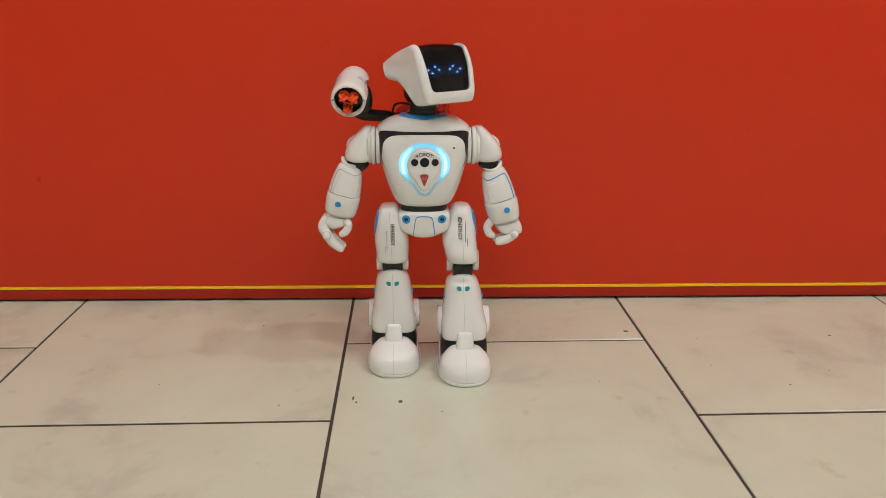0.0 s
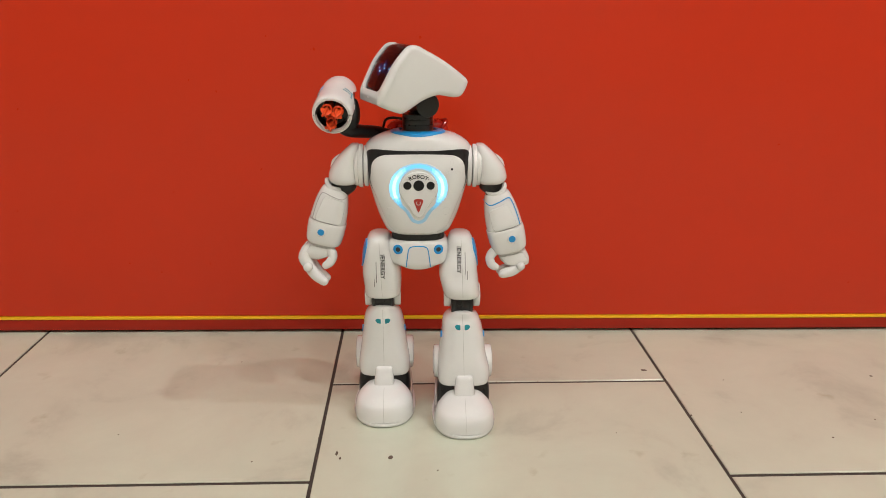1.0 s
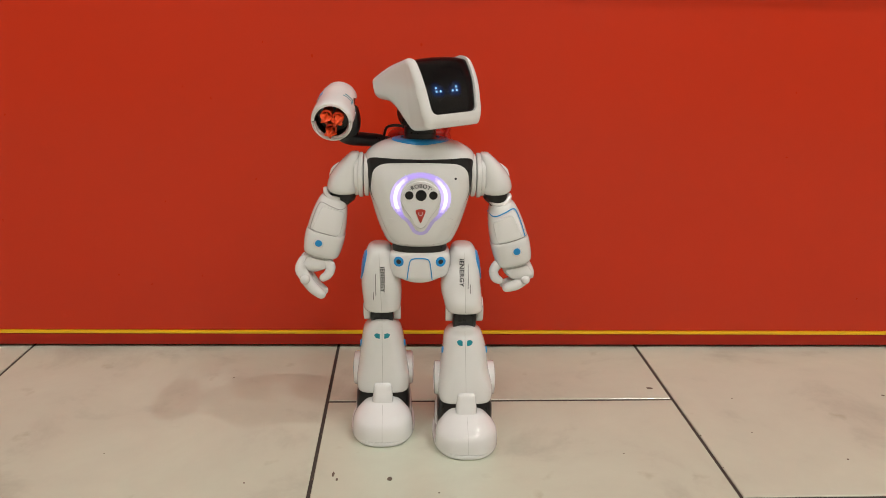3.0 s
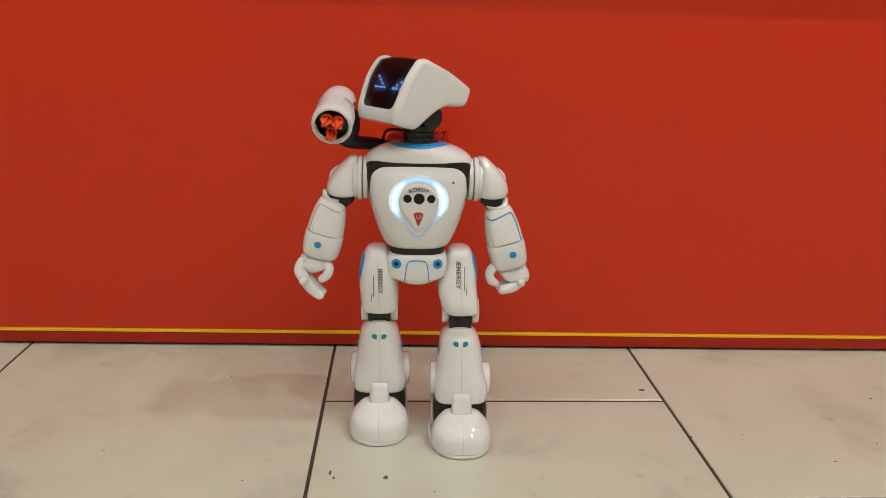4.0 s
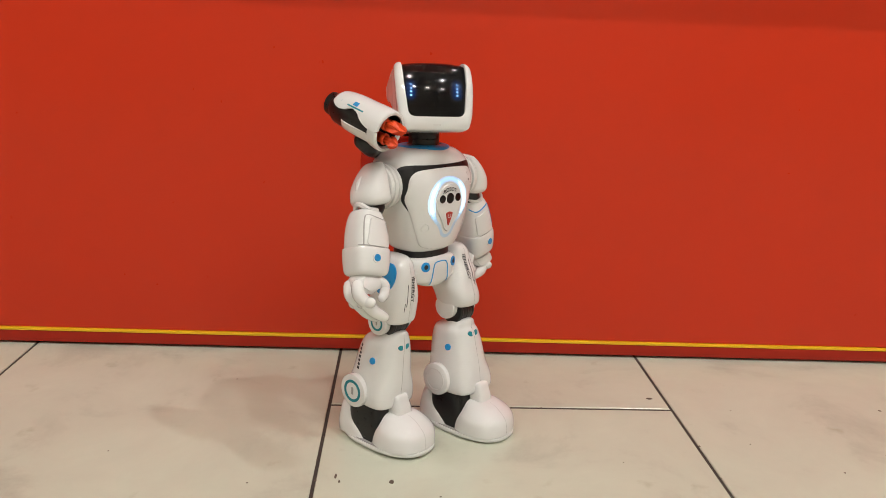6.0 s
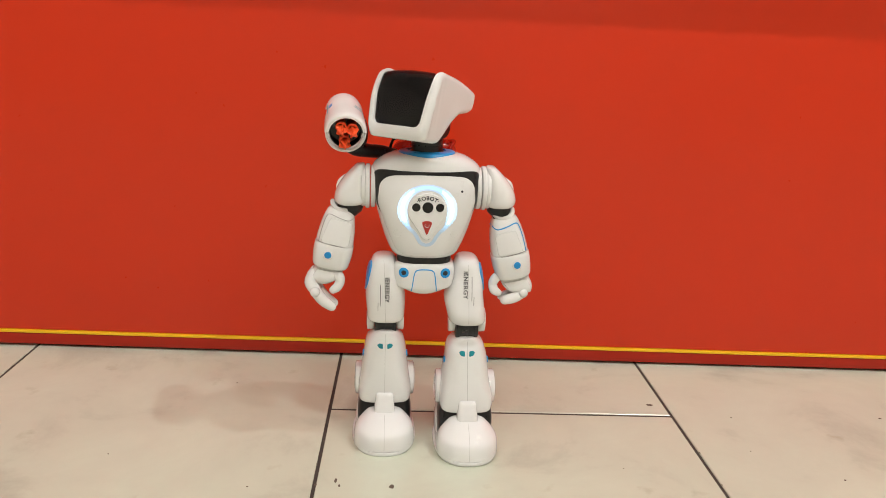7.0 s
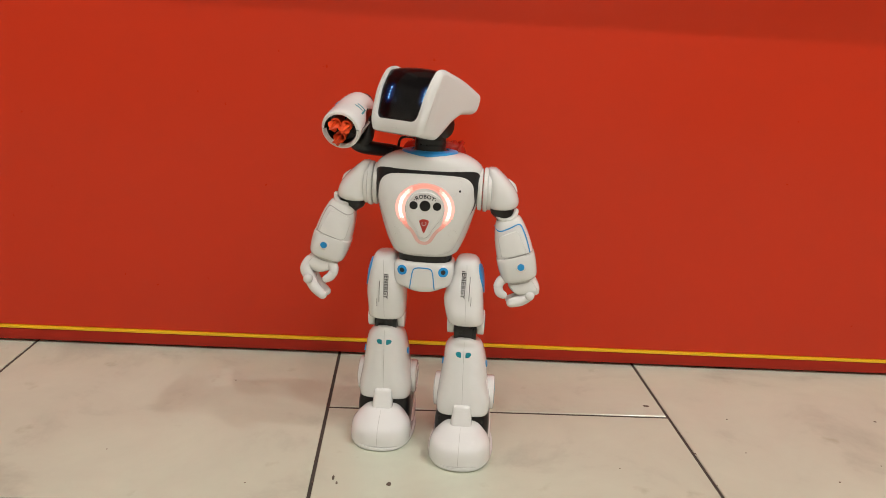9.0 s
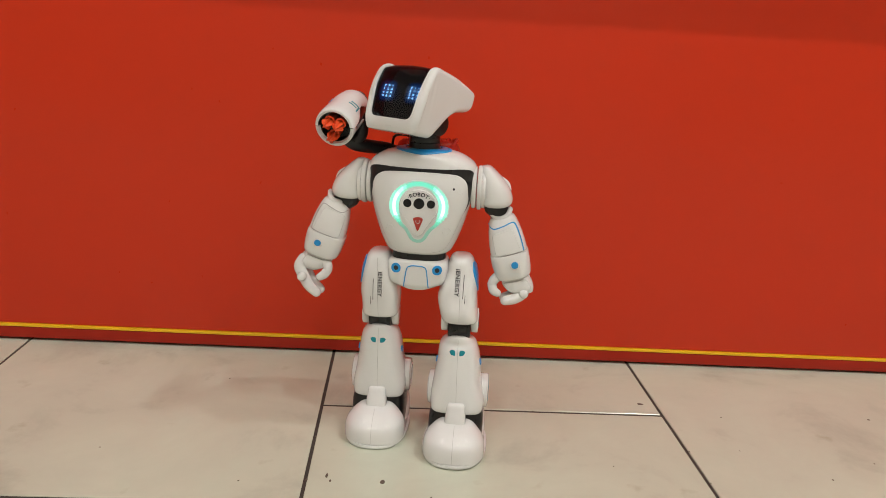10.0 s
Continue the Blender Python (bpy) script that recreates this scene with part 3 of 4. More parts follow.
for side in (1, -1):
    for k in (range(len(half[0])) if side > 0 else range(len(half[0]) - 2, -1, -1)):
        row = []
        for ring in half:
            x, y, z, deep = ring[k]
            v = bm.verts.new(HP + Vector((side * x, y, z)))
            row.append(v)
            if deep:
                dark.add(v)
        rows.append(row)
quad_grid(bm, rows, close_u=True)
for f in bm.faces:
    f.material_index = 1 if sum(v in dark for v in f.verts) > 0 else 0
for end in (rows[0], rows[-1]):
    f = bm.faces.new(end)
    bmesh.ops.triangulate(bm, faces=[f])
head = part("head", bm, [WHITE, BLACK], robot, "white helmet head with a dark visor", pivot=HP)


bm = bmesh.new()
rows = []
for (y, z, ny, nz), sunk in shell:
    if sunk > 0.0005:
        w = min(opening(max(z, SILL + 0.0001)), head_half(z) * (1 - 0.13 * min(1.0, max(0.0, (y + 0.034) / 0.06))) - RIM - 0.0006) + 0.0003
        rows.append([HP + Vector((w * u, y + ny * d, z + nz * d)) for u, d in ((u, 0.0002 + 0.0024 * abs(u) ** 2.2) for u in np.linspace(-1, 1, 27))])
quad_grid(bm, [[bm.verts.new(p) for p in r] for r in rows])
quad_grid(bm, [[bm.verts.new(p + Vector((0, 0.0012, -0.0004))) for p in r] for r in rows])
part("visor", bm, VISOR_GLASS, head, "glossy black curved visor with blue lit eyes")
part("chin_mark", plate(rounded([(-0.004, -0.0092), (0.004, -0.0092), (0.004, -0.0072), (-0.004, -0.0072)], 0.0008), lambda u, v, o: HP + Vector((u, front_y(v) - o, v)), 0.0004, 0.001, 2), GREYRIM, head)
part("neck_joint", wheel(-0.0165, 0.0165, HP.y + 0.004, HP.z + 0.003, 0.0122), BLACK, head, "round black neck joint")

led_bm = bmesh.new()
core = [led_bm.verts.new((0.00122 * math.cos(a), -0.0003, 0.00098 * math.sin(a))) for a in np.linspace(0, 2 * math.pi, 14, endpoint=False)]
led_bm.faces.new(core)
# Emissive disc that stands in for the light scattered round the point
ring0 = [led_bm.verts.new((0.0012 * math.cos(a), -0.0002, 0.0008 * math.sin(a))) for a in np.linspace(0, 2 * math.pi, 16, endpoint=False)]
ring1 = [led_bm.verts.new((0.0075 * math.cos(a), -0.0001, 0.0075 * math.sin(a))) for a in np.linspace(0, 2 * math.pi, 16, endpoint=False)]
for j in range(16):
    led_bm.faces.new((ring0[j], ring0[(j + 1) % 16], ring1[(j + 1) % 16], ring1[j])).material_index = 1
led_me = bpy.data.meshes.new("led")
led_bm.to_mesh(led_me)
led_bm.free()
led_me.materials.append(LED_CORE)
led_me.materials.append(LED_HALO)
leds = {}
for eye, cols in (("L", (-0.0224, -0.0173, -0.0123, -0.0073)), ("R", (0.0073, 0.0123, 0.0173, 0.0224))):
    for c, x in enumerate(cols):
        for r in range(4):
            z = 0.0300 - 0.0034 * r
            spot = Vector((x, front_y(z) + 0.0072, z))
            ex, ez = Vector((1, 0, 0)), Vector((0, front_y(z + 0.002) - front_y(z - 0.002), 0.004)).normalized()
            m = Matrix((ex, ez.cross(ex).normalized(), ex.cross(ez.cross(ex)).normalized())).transposed().to_4x4()
            m.translation = spot
            ob = new("led", led_me)
            ob.parent = head
            ob.matrix_basis = m
            leds[eye, r, c] = (ob, m)

# backpack, hose and the launcher
pack = part("backpack", Loft([(0.226, 0, 0.024, 0.030, 0.052), (0.232, 0, 0.031, 0.030, 0.060, 3), (0.262, 0, 0.034, 0.030, 0.066, 3), (0.297, 0, 0.034, 0.030, 0.066, 3), (0.309, 0, 0.030, 0.030, 0.060, 3), (0.3125, 0, 0.022, 0.033, 0.054)]).mesh(), REDGLASS, robot, "clear red backpack tank")
part("pack_strap", Loft([(0.245, 0, 0.036, 0.028, 0.068, 3), (0.262, 0, 0.036, 0.028, 0.068, 3)]).mesh(), BLACK, pack)
for x in (-0.022, -0.012, 0.018, 0.026):
    part("pack_rib", tube([(x, 0.032, 0.307), (x + 0.004, 0.040, 0.3125), (x, 0.052, 0.311)], [0.0018, 0.0022, 0.0018], 10), REDGLASS, pack)
part("hose", tube([(-0.036, 0.030, 0.306), (-0.033, 0.022, 0.3155), (-0.024, 0.016, 0.3185), (-0.012, 0.012, 0.317)], [0.0014] * 4, 10), BLACK, robot, "thin black hose beside the neck")
part("launcher_arm", tube([(-0.026, 0.034, 0.296), (-0.042, 0.028, 0.3015), (-0.058, 0.016, 0.3045), (-0.071, 0.006, 0.3080), (-0.080, 0.006, 0.3150)], [0.0065, 0.0068, 0.0070, 0.0075, 0.0080], 16), BLACK, robot, "black arm that carries the launcher")
part("launcher_bracket", tube([(-0.072, 0.006, 0.310), (-0.0665, 0.008, 0.3165), (-0.0650, 0.011, 0.3250), (-0.0660, 0.014, 0.3330)], [0.0080, 0.0075, 0.0068, 0.0058], 14), BLACK, robot, "black bracket beside the launcher")
LP = Vector((-0.081, 0.002, 0.316))
PODM = Matrix.Translation((-0.0812, 0.003, 0.3355)) @ pose(0, 0, 0, 17, 0, -4) @ Matrix.Scale(0.91, 4)


def along_pod(rows, seg=40, a0=0.0, a1=360.0, bm=None, thick=0.0):
    """A round shell along the launcher's axis: rows of distance to the front, radius."""
    bm = bm or bmesh.new()
    closed = a1 - a0 >= 360
    angles = [radians(a0 + (a1 - a0) * k / seg) for k in range(seg if closed else seg + 1)]
    grid = [[bm.verts.new(PODM @ Vector((r * math.cos(a), -d, r * math.sin(a)))) for a in angles] for d, r in rows]
    quad_grid(bm, grid, close_u=closed)
    if closed:
        bm.faces.new(grid[0])
        bm.faces.new(grid[-1])
    else:
        low = [[bm.verts.new(PODM @ Vector(((r - thick) * math.cos(a), -d, (r - thick) * math.sin(a)))) for a in angles] for d, r in rows]
        quad_grid(bm, low)
        edge = lambda g: [g[i][0] for i in range(len(g))] + g[-1][1:] + [g[i][-1] for i in range(len(g) - 2, -1, -1)] + list(reversed(g[0][1:-1]))
        quad_grid(bm, [edge(grid), edge(low)], close_u=True)
    return bm


pod = part("launcher", along_pod([(-0.040, 0.009), (-0.039, 0.0125), (-0.031, 0.0165), (0.0, 0.0190), (0.024, 0.0190), (0.033, 0.0190), (0.034, 0.0175), (0.029, 0.0168), (0.020, 0.0165), (0.0195, 0.012)]), BLACK, robot, "black and white dart launcher pod", pivot=LP)


def cover(rows, thick=0.0022, seg=30):
    """The launcher's cover with a wavy lower edge: rows of distance to the front, radius, angle at which each side ends."""
    bm = bmesh.new()
    t = catmull(rows, 5)
    skins = []
    for inner in (0, thick):
        skins.append([[bm.verts.new(PODM @ Vector(((r - inner) * math.cos(b), -d, (r - inner) * math.sin(b)))) for b in (radians(a + (180 - 2 * a) * k / seg) for k in range(seg + 1))] for d, r, a in t])
        quad_grid(bm, skins[-1])
    edge = lambda g: [g[i][0] for i in range(len(g))] + g[-1][1:] + [g[i][-1] for i in range(len(g) - 2, -1, -1)] + list(reversed(g[0][1:-1]))
    quad_grid(bm, [edge(skins[0]), edge(skins[1])], close_u=True)
    return bm


part("top_shell", cover([(-0.033, 0.0165, 40), (-0.029, 0.0192, 26), (-0.020, 0.0208, 16), (-0.011, 0.0216, 20), (-0.003, 0.0218, 31), (0.006, 0.0219, 25), (0.013, 0.0221, 12), (0.022, 0.0223, 3), (0.030, 0.0222, 1), (0.0345, 0.0214, 2), (0.0362, 0.0200, 5)]), WHITE, pod, "white wavy-edged launcher cover")
part("front_rim", along_pod([(0.024, 0.0206), (0.031, 0.0216), (0.0345, 0.0212), (0.0356, 0.0196), (0.032, 0.0182)], 40, 179, 361, thick=0.0016), WHITE, pod, "white rim of the launcher mouth")
for a0, a1 in ((196, 222), (-42, -16)):
    part("side_fin", along_pod([(-0.014, 0.0184), (-0.011, 0.0200), (-0.004, 0.0206), (0.010, 0.0209), (0.026, 0.0209)], 8, a0, a1, thick=0.0018), WHITE, pod)
part("tail_block", along_pod([(-0.047, 0.0085), (-0.046, 0.0120), (-0.036, 0.0130), (-0.034, 0.0100)], 24), BLACK, pod, "black rear end of the launcher")
for a0, d0 in ((34, 0.004), (38, 0.009)):
    part("teal_stripe", along_pod([(d0, 0.0220), (d0 + 0.0022, 0.0221)], 8, a0, a0 + 26, thick=0.0006), TEAL, pod)
part("teal_stripe", along_pod([(0.004, 0.02205), (0.016, 0.0222)], 3, 30, 35, thick=0.0006), TEAL, pod)
part("teal_stripe", along_pod([(-0.020, 0.0208), (-0.010, 0.0216)], 3, 138, 144, thick=0.0006), TEAL, pod)
part("teal_stripe", along_pod([(-0.010, 0.0218), (0.012, 0.0223)], 3, 143, 147, thick=0.0006), TEAL, pod)
part("blue_patch", along_pod([(-0.004, 0.0221), (0.002, 0.0223)], 4, 128, 140, thick=0.0006), BLUE, pod)
part("print_bar", along_pod([(0.019, 0.0222), (0.0205, 0.0222)], 4, 26, 36, thick=0.0006), INK, pod)
for k, a in enumerate((125, 35, 262)):
    ax, az = 0.0085 * math.cos(radians(a)), 0.0085 * math.sin(radians(a))
    bm = bmesh.new()
    spun = lambda grid: quad_grid(bm, [[bm.verts.new(PODM @ Vector((ax + r * math.cos(b), -d, az + r * math.sin(b)))) for b, r in row] for d, row in grid], close_u=True)
    turn = [2 * math.pi * j / 24 for j in range(24)]
    spun([(d, [(b, r) for b in turn]) for d, r in ((0.014, 0.0052), (0.030, 0.0052), (0.0322, 0.0060), (0.0340, 0.0060), (0.0346, 0.0055), (0.0346, 0.0042), (0.028, 0.0040), (0.0280, 0.0005))])
    star = [(math.pi * j / 5 + 0.5 * k, 1.0 if j % 2 == 0 else 0.50) for j in range(10)]
    spun([(d, [(b, r * q) for b, q in star]) for d, r in ((0.028, 0.0034), (0.0370, 0.0038), (0.0385, 0.0064), (0.0425, 0.0067), (0.0470, 0.0048), (0.0495, 0.0022), (0.0498, 0.0003))])
    part("foam_dart", bm, ORANGE, pod, "orange dart with a star tip")

# pelvis
pel = Loft([(0.1655, 0, 0.011, -0.019, 0.008), (0.1670, 0, 0.0155, -0.0225, 0.012, 2.6), (0.1705, 0, 0.0235, -0.0245, 0.016, 3), (0.1750, 0, 0.0295, -0.0255, 0.020, 4.2), (0.188, 0, 0.0315, -0.0265, 0.022, 4.2), (0.1955, 0, 0.0300, -0.0255, 0.022, 4), (0.1978, 0, 0.026, -0.023, 0.02, 3)], 5)
pelvis = part("pelvis", pel.mesh(seg=56), WHITE, robot, "white hip block with two blue studs")
hip = pel.on_front()
for x in (-0.0208, 0.0208):
    part("hip_stud", ribbon(circle(x, 0.1895, 0.0037, 24), 0.0027, hip, 0.0006, True), BLUE, pelvis, "round blue stud")
    part("stud_hole", plate(circle(x, 0.1895, 0.0026, 16), hip, 0.0003, 0.001, 2), INK, pelvis)
part("blue_line", ribbon(catmull([(-0.0126, 0.1695), (-0.0115, 0.179), (-0.0098, 0.1895), (-0.0065, 0.1925), (0.0, 0.193), (0.0065, 0.1925), (0.0098, 0.1895), (0.0115, 0.179), (0.0126, 0.1695)], 5), 0.0011, hip, 0.0005), BLUE, pelvis)


# arms
def arm(s):
    """The arm on side s: a shoulder shell that carries the forearm and the hand."""
    upper_l = Loft([(0.2535, s * 0.0740, 0.009, -0.012, 0.014), (0.2548, s * 0.0745, 0.0132, -0.0165, 0.0195), (0.2580, s * 0.0750, 0.0160, -0.019, 0.022), (0.264, s * 0.0752, 0.0160, -0.0195, 0.0225), (0.273, s * 0.0735, 0.0143, -0.019, 0.022),
                    (0.283, s * 0.0697, 0.0105, -0.0165, 0.0195), (0.290, s * 0.0663, 0.0069, -0.013, 0.016), (0.2935, s * 0.0645, 0.0046, -0.010, 0.012), (0.2945, s * 0.0640, 0.003, -0.006, 0.008)], 5)
    ex, ez, short = (-0.0848, 0.2508, 0.92) if s < 0 else (0.0808, 0.2450, 0.975)
    up = part("arm", upper_l.mesh(seg=44), WHITE, robot, "white rounded shoulder and upper arm", pivot=(s * 0.062, 0.002, 0.2715))
    part("shoulder_vent", tube([(s * 0.0800, 0.004, 0.2815), (s * 0.0855, 0.004, 0.2765), (s * 0.0880, 0.004, 0.2705)], [0.0018, 0.0022, 0.0018], 12), WHITE, up)
    part("shoulder_seam", wheel(s * 0.0598, s * 0.0612, 0.002, 0.2715, 0.0195), SEAM, up)
    part("elbow", tube([(s * 0.0745, 0.002, 0.254), (ex * 0.5 + s * 0.038, 0.0, 0.2475), (ex + s * 0.001, -0.001, ez - 0.008)], [0.0125, 0.0105, 0.0088], 18), BLACK, up, "black elbow joint")
    m = pose(ex, 0.0, ez, 0, -13.5 * s, 0) @ Matrix.Diagonal((0.97, 0.97, short, 1))
    fore = Loft([(0.0, 0, 0.0080, -0.008, 0.009), (-0.0022, 0, 0.0128, -0.0125, 0.0135, 2.8), (-0.010, 0, 0.0158, -0.0155, 0.0165, 3), (-0.022, 0, 0.0182, -0.0178, 0.018, 3), (-0.036, 0, 0.0195, -0.0188, 0.018, 3), (-0.046, 0, 0.0192, -0.0185, 0.018, 3), (-0.058, 0, 0.0172, -0.0168, 0.017, 3), (-0.062, 0, 0.014, -0.013, 0.014)], 5)
    part("forearm", fore.mesh(m=m, seg=44), WHITE, up, "white forearm shell")
    part("forearm_lip", tube([m @ Vector((0.0100 * math.cos(a), 0.0100 * math.sin(a), -0.0014 + 0.0058 * abs(math.cos(a)) ** 3)) for a in np.linspace(0, 2 * math.pi, 25)], [0.0027] * 25, 8, per=2), WHITE, up)
    place = fore.on_front(m=m)
    cuff = Loft([(-0.0395, 0, 0.0185, -0.018, 0.0185, 3), (-0.041, 0, 0.0203, -0.0202, 0.0196, 3.2), (-0.052, 0, 0.0203, -0.0202, 0.0195, 3.2), (-0.064, 0, 0.0186, -0.0185, 0.018, 3.2), (-0.0675, 0, 0.0155, -0.0155, 0.0155, 3)], 4)
    part("cuff", cuff.mesh(m=m, seg=44), WHITE, up)
    cp = cuff.on_front(m=m)
    part("button_rim", plate(circle(s * 0.004, -0.0505, 0.0052, 22), cp, 0.0006, 0.001, 2), WHITE, up)
    part("blue_button", plate(circle(s * 0.004, -0.0505, 0.0037, 20), cp, 0.0013, 0.0012, 3), BLUE, up, "round blue button on the cuff")
    line = catmull([(-s * 0.0155, -0.006), (-s * 0.0105, -0.0105), (0.0, -0.0092), (s * 0.0092, -0.0072), (s * 0.0128, -0.0105), (s * 0.0152, -0.024), (s * 0.0160, -0.038)], 5)
    part("blue_line", ribbon(line, 0.0012 if s > 0 else 0.0007, place, 0.0005), BLUE if s > 0 else SEAM, up)
    if s > 0:
        panel = rounded([(-0.0135, -0.016), (0.008, -0.0125), (0.0130, -0.038), (-0.0135, -0.0385)], 0.004)
    else:
        panel = rounded([(0.0150, -0.0125), (-0.0085, -0.0098), (-0.0142, -0.0385), (0.0150, -0.0390)], 0.005)
    part("forearm_panel", plate(subdivide(panel, 0.003), place, 0.0011, 0.0016, 4, edge=0.0006), WHITE, up)
    part("cuff_seam", ribbon([(x, -0.0392 + 0.0012 * s * x / 0.018) for x in np.linspace(-0.0188, 0.0188, 22)], 0.0008, place, 0.0006), SEAM, up)
    # hand
    palm = Loft([(-0.065, 0, 0.0125, -0.011, 0.011, 3), (-0.072, s * 0.0015, 0.0155, -0.0130, 0.012, 3.4), (-0.080, s * 0.0045, 0.0140, -0.0135, 0.011, 3.4), (-0.086, s * 0.0075, 0.0095, -0.011, 0.009, 3)], 4)
    part("palm", palm.mesh(m=m, seg=30), WHITE, up, "white grasping hand")
    part("wrist_ring", Loft([(-0.0672, 0, 0.0138, -0.0138, 0.0138, 3), (-0.0690, 0, 0.0138, -0.0138, 0.0138, 3)], 1).mesh(m=m, seg=36), GREYRIM, up)
    part("hand_shell", plate(subdivide(rounded([(-0.0125, -0.0700), (0.0125, -0.0700), (0.0120 + s * 0.004, -0.0800), (s * 0.007, -0.0835), (-0.0115 + s * 0.004, -0.0790)], 0.002), 0.003), palm.on_front(m=m), 0.0012, 0.002, 3, edge=0.0007), WHITE, up)
    if s < 0:
        base = [(-0.1160, -0.006, 0.1835), (-0.1190, -0.009, 0.1755), (-0.1145, -0.011, 0.1680)]
        tip = [(-0.1140, -0.011, 0.1665), (-0.1075, -0.013, 0.1575), (-0.0990, -0.0145, 0.1510)]
        thumb = [(-0.0980, -0.006, 0.1860), (-0.0905, -0.010, 0.1825), (-0.0888, -0.012, 0.1785)]
        end = [(-0.0892, -0.012, 0.1765), (-0.0922, -0.013, 0.1718), (-0.0962, -0.0135, 0.1690)]
    else:
        base = [(0.1060, 0.000, 0.1810), (0.1088, -0.004, 0.1730), (0.1065, -0.006, 0.1660)]
        tip = [(0.1060, -0.007, 0.1640), (0.0975, -0.010, 0.1590), (0.0880, -0.011, 0.1565)]
        thumb = [(0.0865, -0.004, 0.1845), (0.0775, -0.008, 0.1805), (0.0740, -0.010, 0.1752)]
        end = [(0.0740, -0.010, 0.1735), (0.0757, -0.012, 0.1685), (0.0795, -0.0125, 0.1660)]
    behind = lambda pts, d: [(x - s * 0.0012 * d / 0.012, y + d, z + 0.0010) for x, y, z in pts]
    for d in (0.0, 0.0125):
        part("finger", tube(behind(base, d), [0.0060, 0.0063, 0.0060], 18), WHITE, up)
        part("finger_tip", tube(behind(tip, d), [0.0060, 0.0058, 0.0050], 18), WHITE, up)
        part("knuckle", tube([Vector(behind(base, d)[-1]) + Vector((0, -0.0064, -0.0008)), Vector(behind(base, d)[-1]) + Vector((0, 0.005, -0.0008))], [0.0050, 0.0052], 18), WHITE, up)
    part("thumb", tube(thumb, [0.0052, 0.0052, 0.0049], 16), WHITE, up)
    part("thumb_tip", tube(end, [0.0048, 0.0048, 0.0042], 16), WHITE, up)
    return up


arm_left, arm_right = arm(-1), arm(1)


# legs
def leg(s, hx, kx, fx, yk, yt, gap, top):
    """The leg on side s: hip at hx, foot at fx, knee at kx; knee and foot moved in y by yk and yt; gap: the thigh's lower rim, top: the shin's crown."""
    dz = top - 0.1238
    zz = lambda z: z + dz * max(0.0, (z - 0.05) / 0.0738)
    th = Loft([(gap, kx, 0.0150, yk - 0.016, yk + 0.018, 2.6), (gap + 0.0022, kx, 0.0188, yk - 0.0205, yk + 0.022, 2.8), (gap + 0.012, kx * 0.6 + hx * 0.4, 0.0198, yk - 0.0225, yk + 0.024, 2.8), (0.160, hx + s * 0.001, 0.0205, yk * 0.6 - 0.024, yk * 0.6 + 0.024, 2.8),
               (0.172, hx + s * 0.0020, 0.0186, yk * 0.4 - 0.024, 0.024, 2.8), (0.184, hx + s * 0.0036, 0.0158, -0.0235, 0.023, 2.8), (0.195, hx + s * 0.0032, 0.0132, -0.021, 0.021, 2.6), (0.2005, hx + s * 0.0028, 0.0102, -0.016, 0.016, 2.4), (0.2022, hx + s * 0.0026, 0.006, -0.008, 0.008)], 5)
    t = part("thigh", th.mesh(seg=44), WHITE, robot, "white thigh shell with printed word")
    place = th.on_front()
    part("seam_line", ribbon([(kx * f + (hx + s * 0.003) * (1 - f), (gap + 0.0015) * f + 0.200 * (1 - f)) for f in np.linspace(0.01, 0.97, 24)], 0.0003, place, 0.0001), SEAM, t)
    tx = hx + (0.0005 if s < 0 else 0.0005)
    word = lambda u, v, off: place(tx + v, 0.1725 + (0.006 if s > 0 else -0.002) - u, off)
    part("lettering", lettering("iENERGY", 0.0061, word, 1.12, bold=0.00018), INK, t, "black printed word iENERGY")
    bx = tx + s * 0.0066
    part("print_bar", ribbon([(bx, 0.180 + (0.006 if s > 0 else -0.004) - 0.001 * k) for k in range(24)], 0.0006, place, 0.0003), INK, t)
    part("print_bar", ribbon([(bx + s * 0.0022, 0.161 + (0.006 if s > 0 else -0.004) - 0.001 * k) for k in range(10)], 0.0005, place, 0.0003), INK, t)
    out = th.on_side(s)
    part("blue_inlay", plate([(-0.0045 + 0.0120 * math.cos(a) - 0.003 * math.sin(a), 0.1805 + 0.0160 * math.sin(a)) for a in np.linspace(0, 2 * math.pi, 36, endpoint=False)], out, 0.0011, 0.003, 5), BLUE, t, "blue plastic inlay on the hip")
    # knee
    kj = part("knee", wheel(kx - 0.0115, kx + 0.0115, yk + 0.001, zz(0.1260), 0.0140, seg=36), BLACK, robot, "black knee joint")
    for i in range(3):
        part("knee_rib", wheel(kx - 0.0100 + 0.0085 * i, kx - 0.0070 + 0.0085 * i, yk + 0.001, zz(0.1260), 0.0143), BLACK, kj)
    for d in (-1, 1):
        part("knee_disc", wheel(kx + d * 0.0118, kx + d * 0.0192, yk + 0.004, gap - 0.001, 0.0130), WHITE, kj)
        if d == s:
            part("teal_ring", ribbon(circle(yk + 0.004, gap - 0.001, 0.0072, 24), 0.0022, lambda u, v, o: Vector((kx + s * (0.0192 + o), u, v)), 0.0004, True), TEAL, kj)
            part("disc_bar", plate([(yk + 0.003, gap - 0.0035), (yk + 0.005, gap - 0.0035), (yk + 0.005, gap + 0.0015), (yk + 0.003, gap + 0.0015)], lambda u, v, o: Vector((kx + s * (0.0192 + o), u, v)), 0.0004, 0.001, 2), SEAM, kj)
    # shin
    sx, yb = (kx + fx) / 2, yt
    q = lambda f: yk * f + yb * (1 - f)
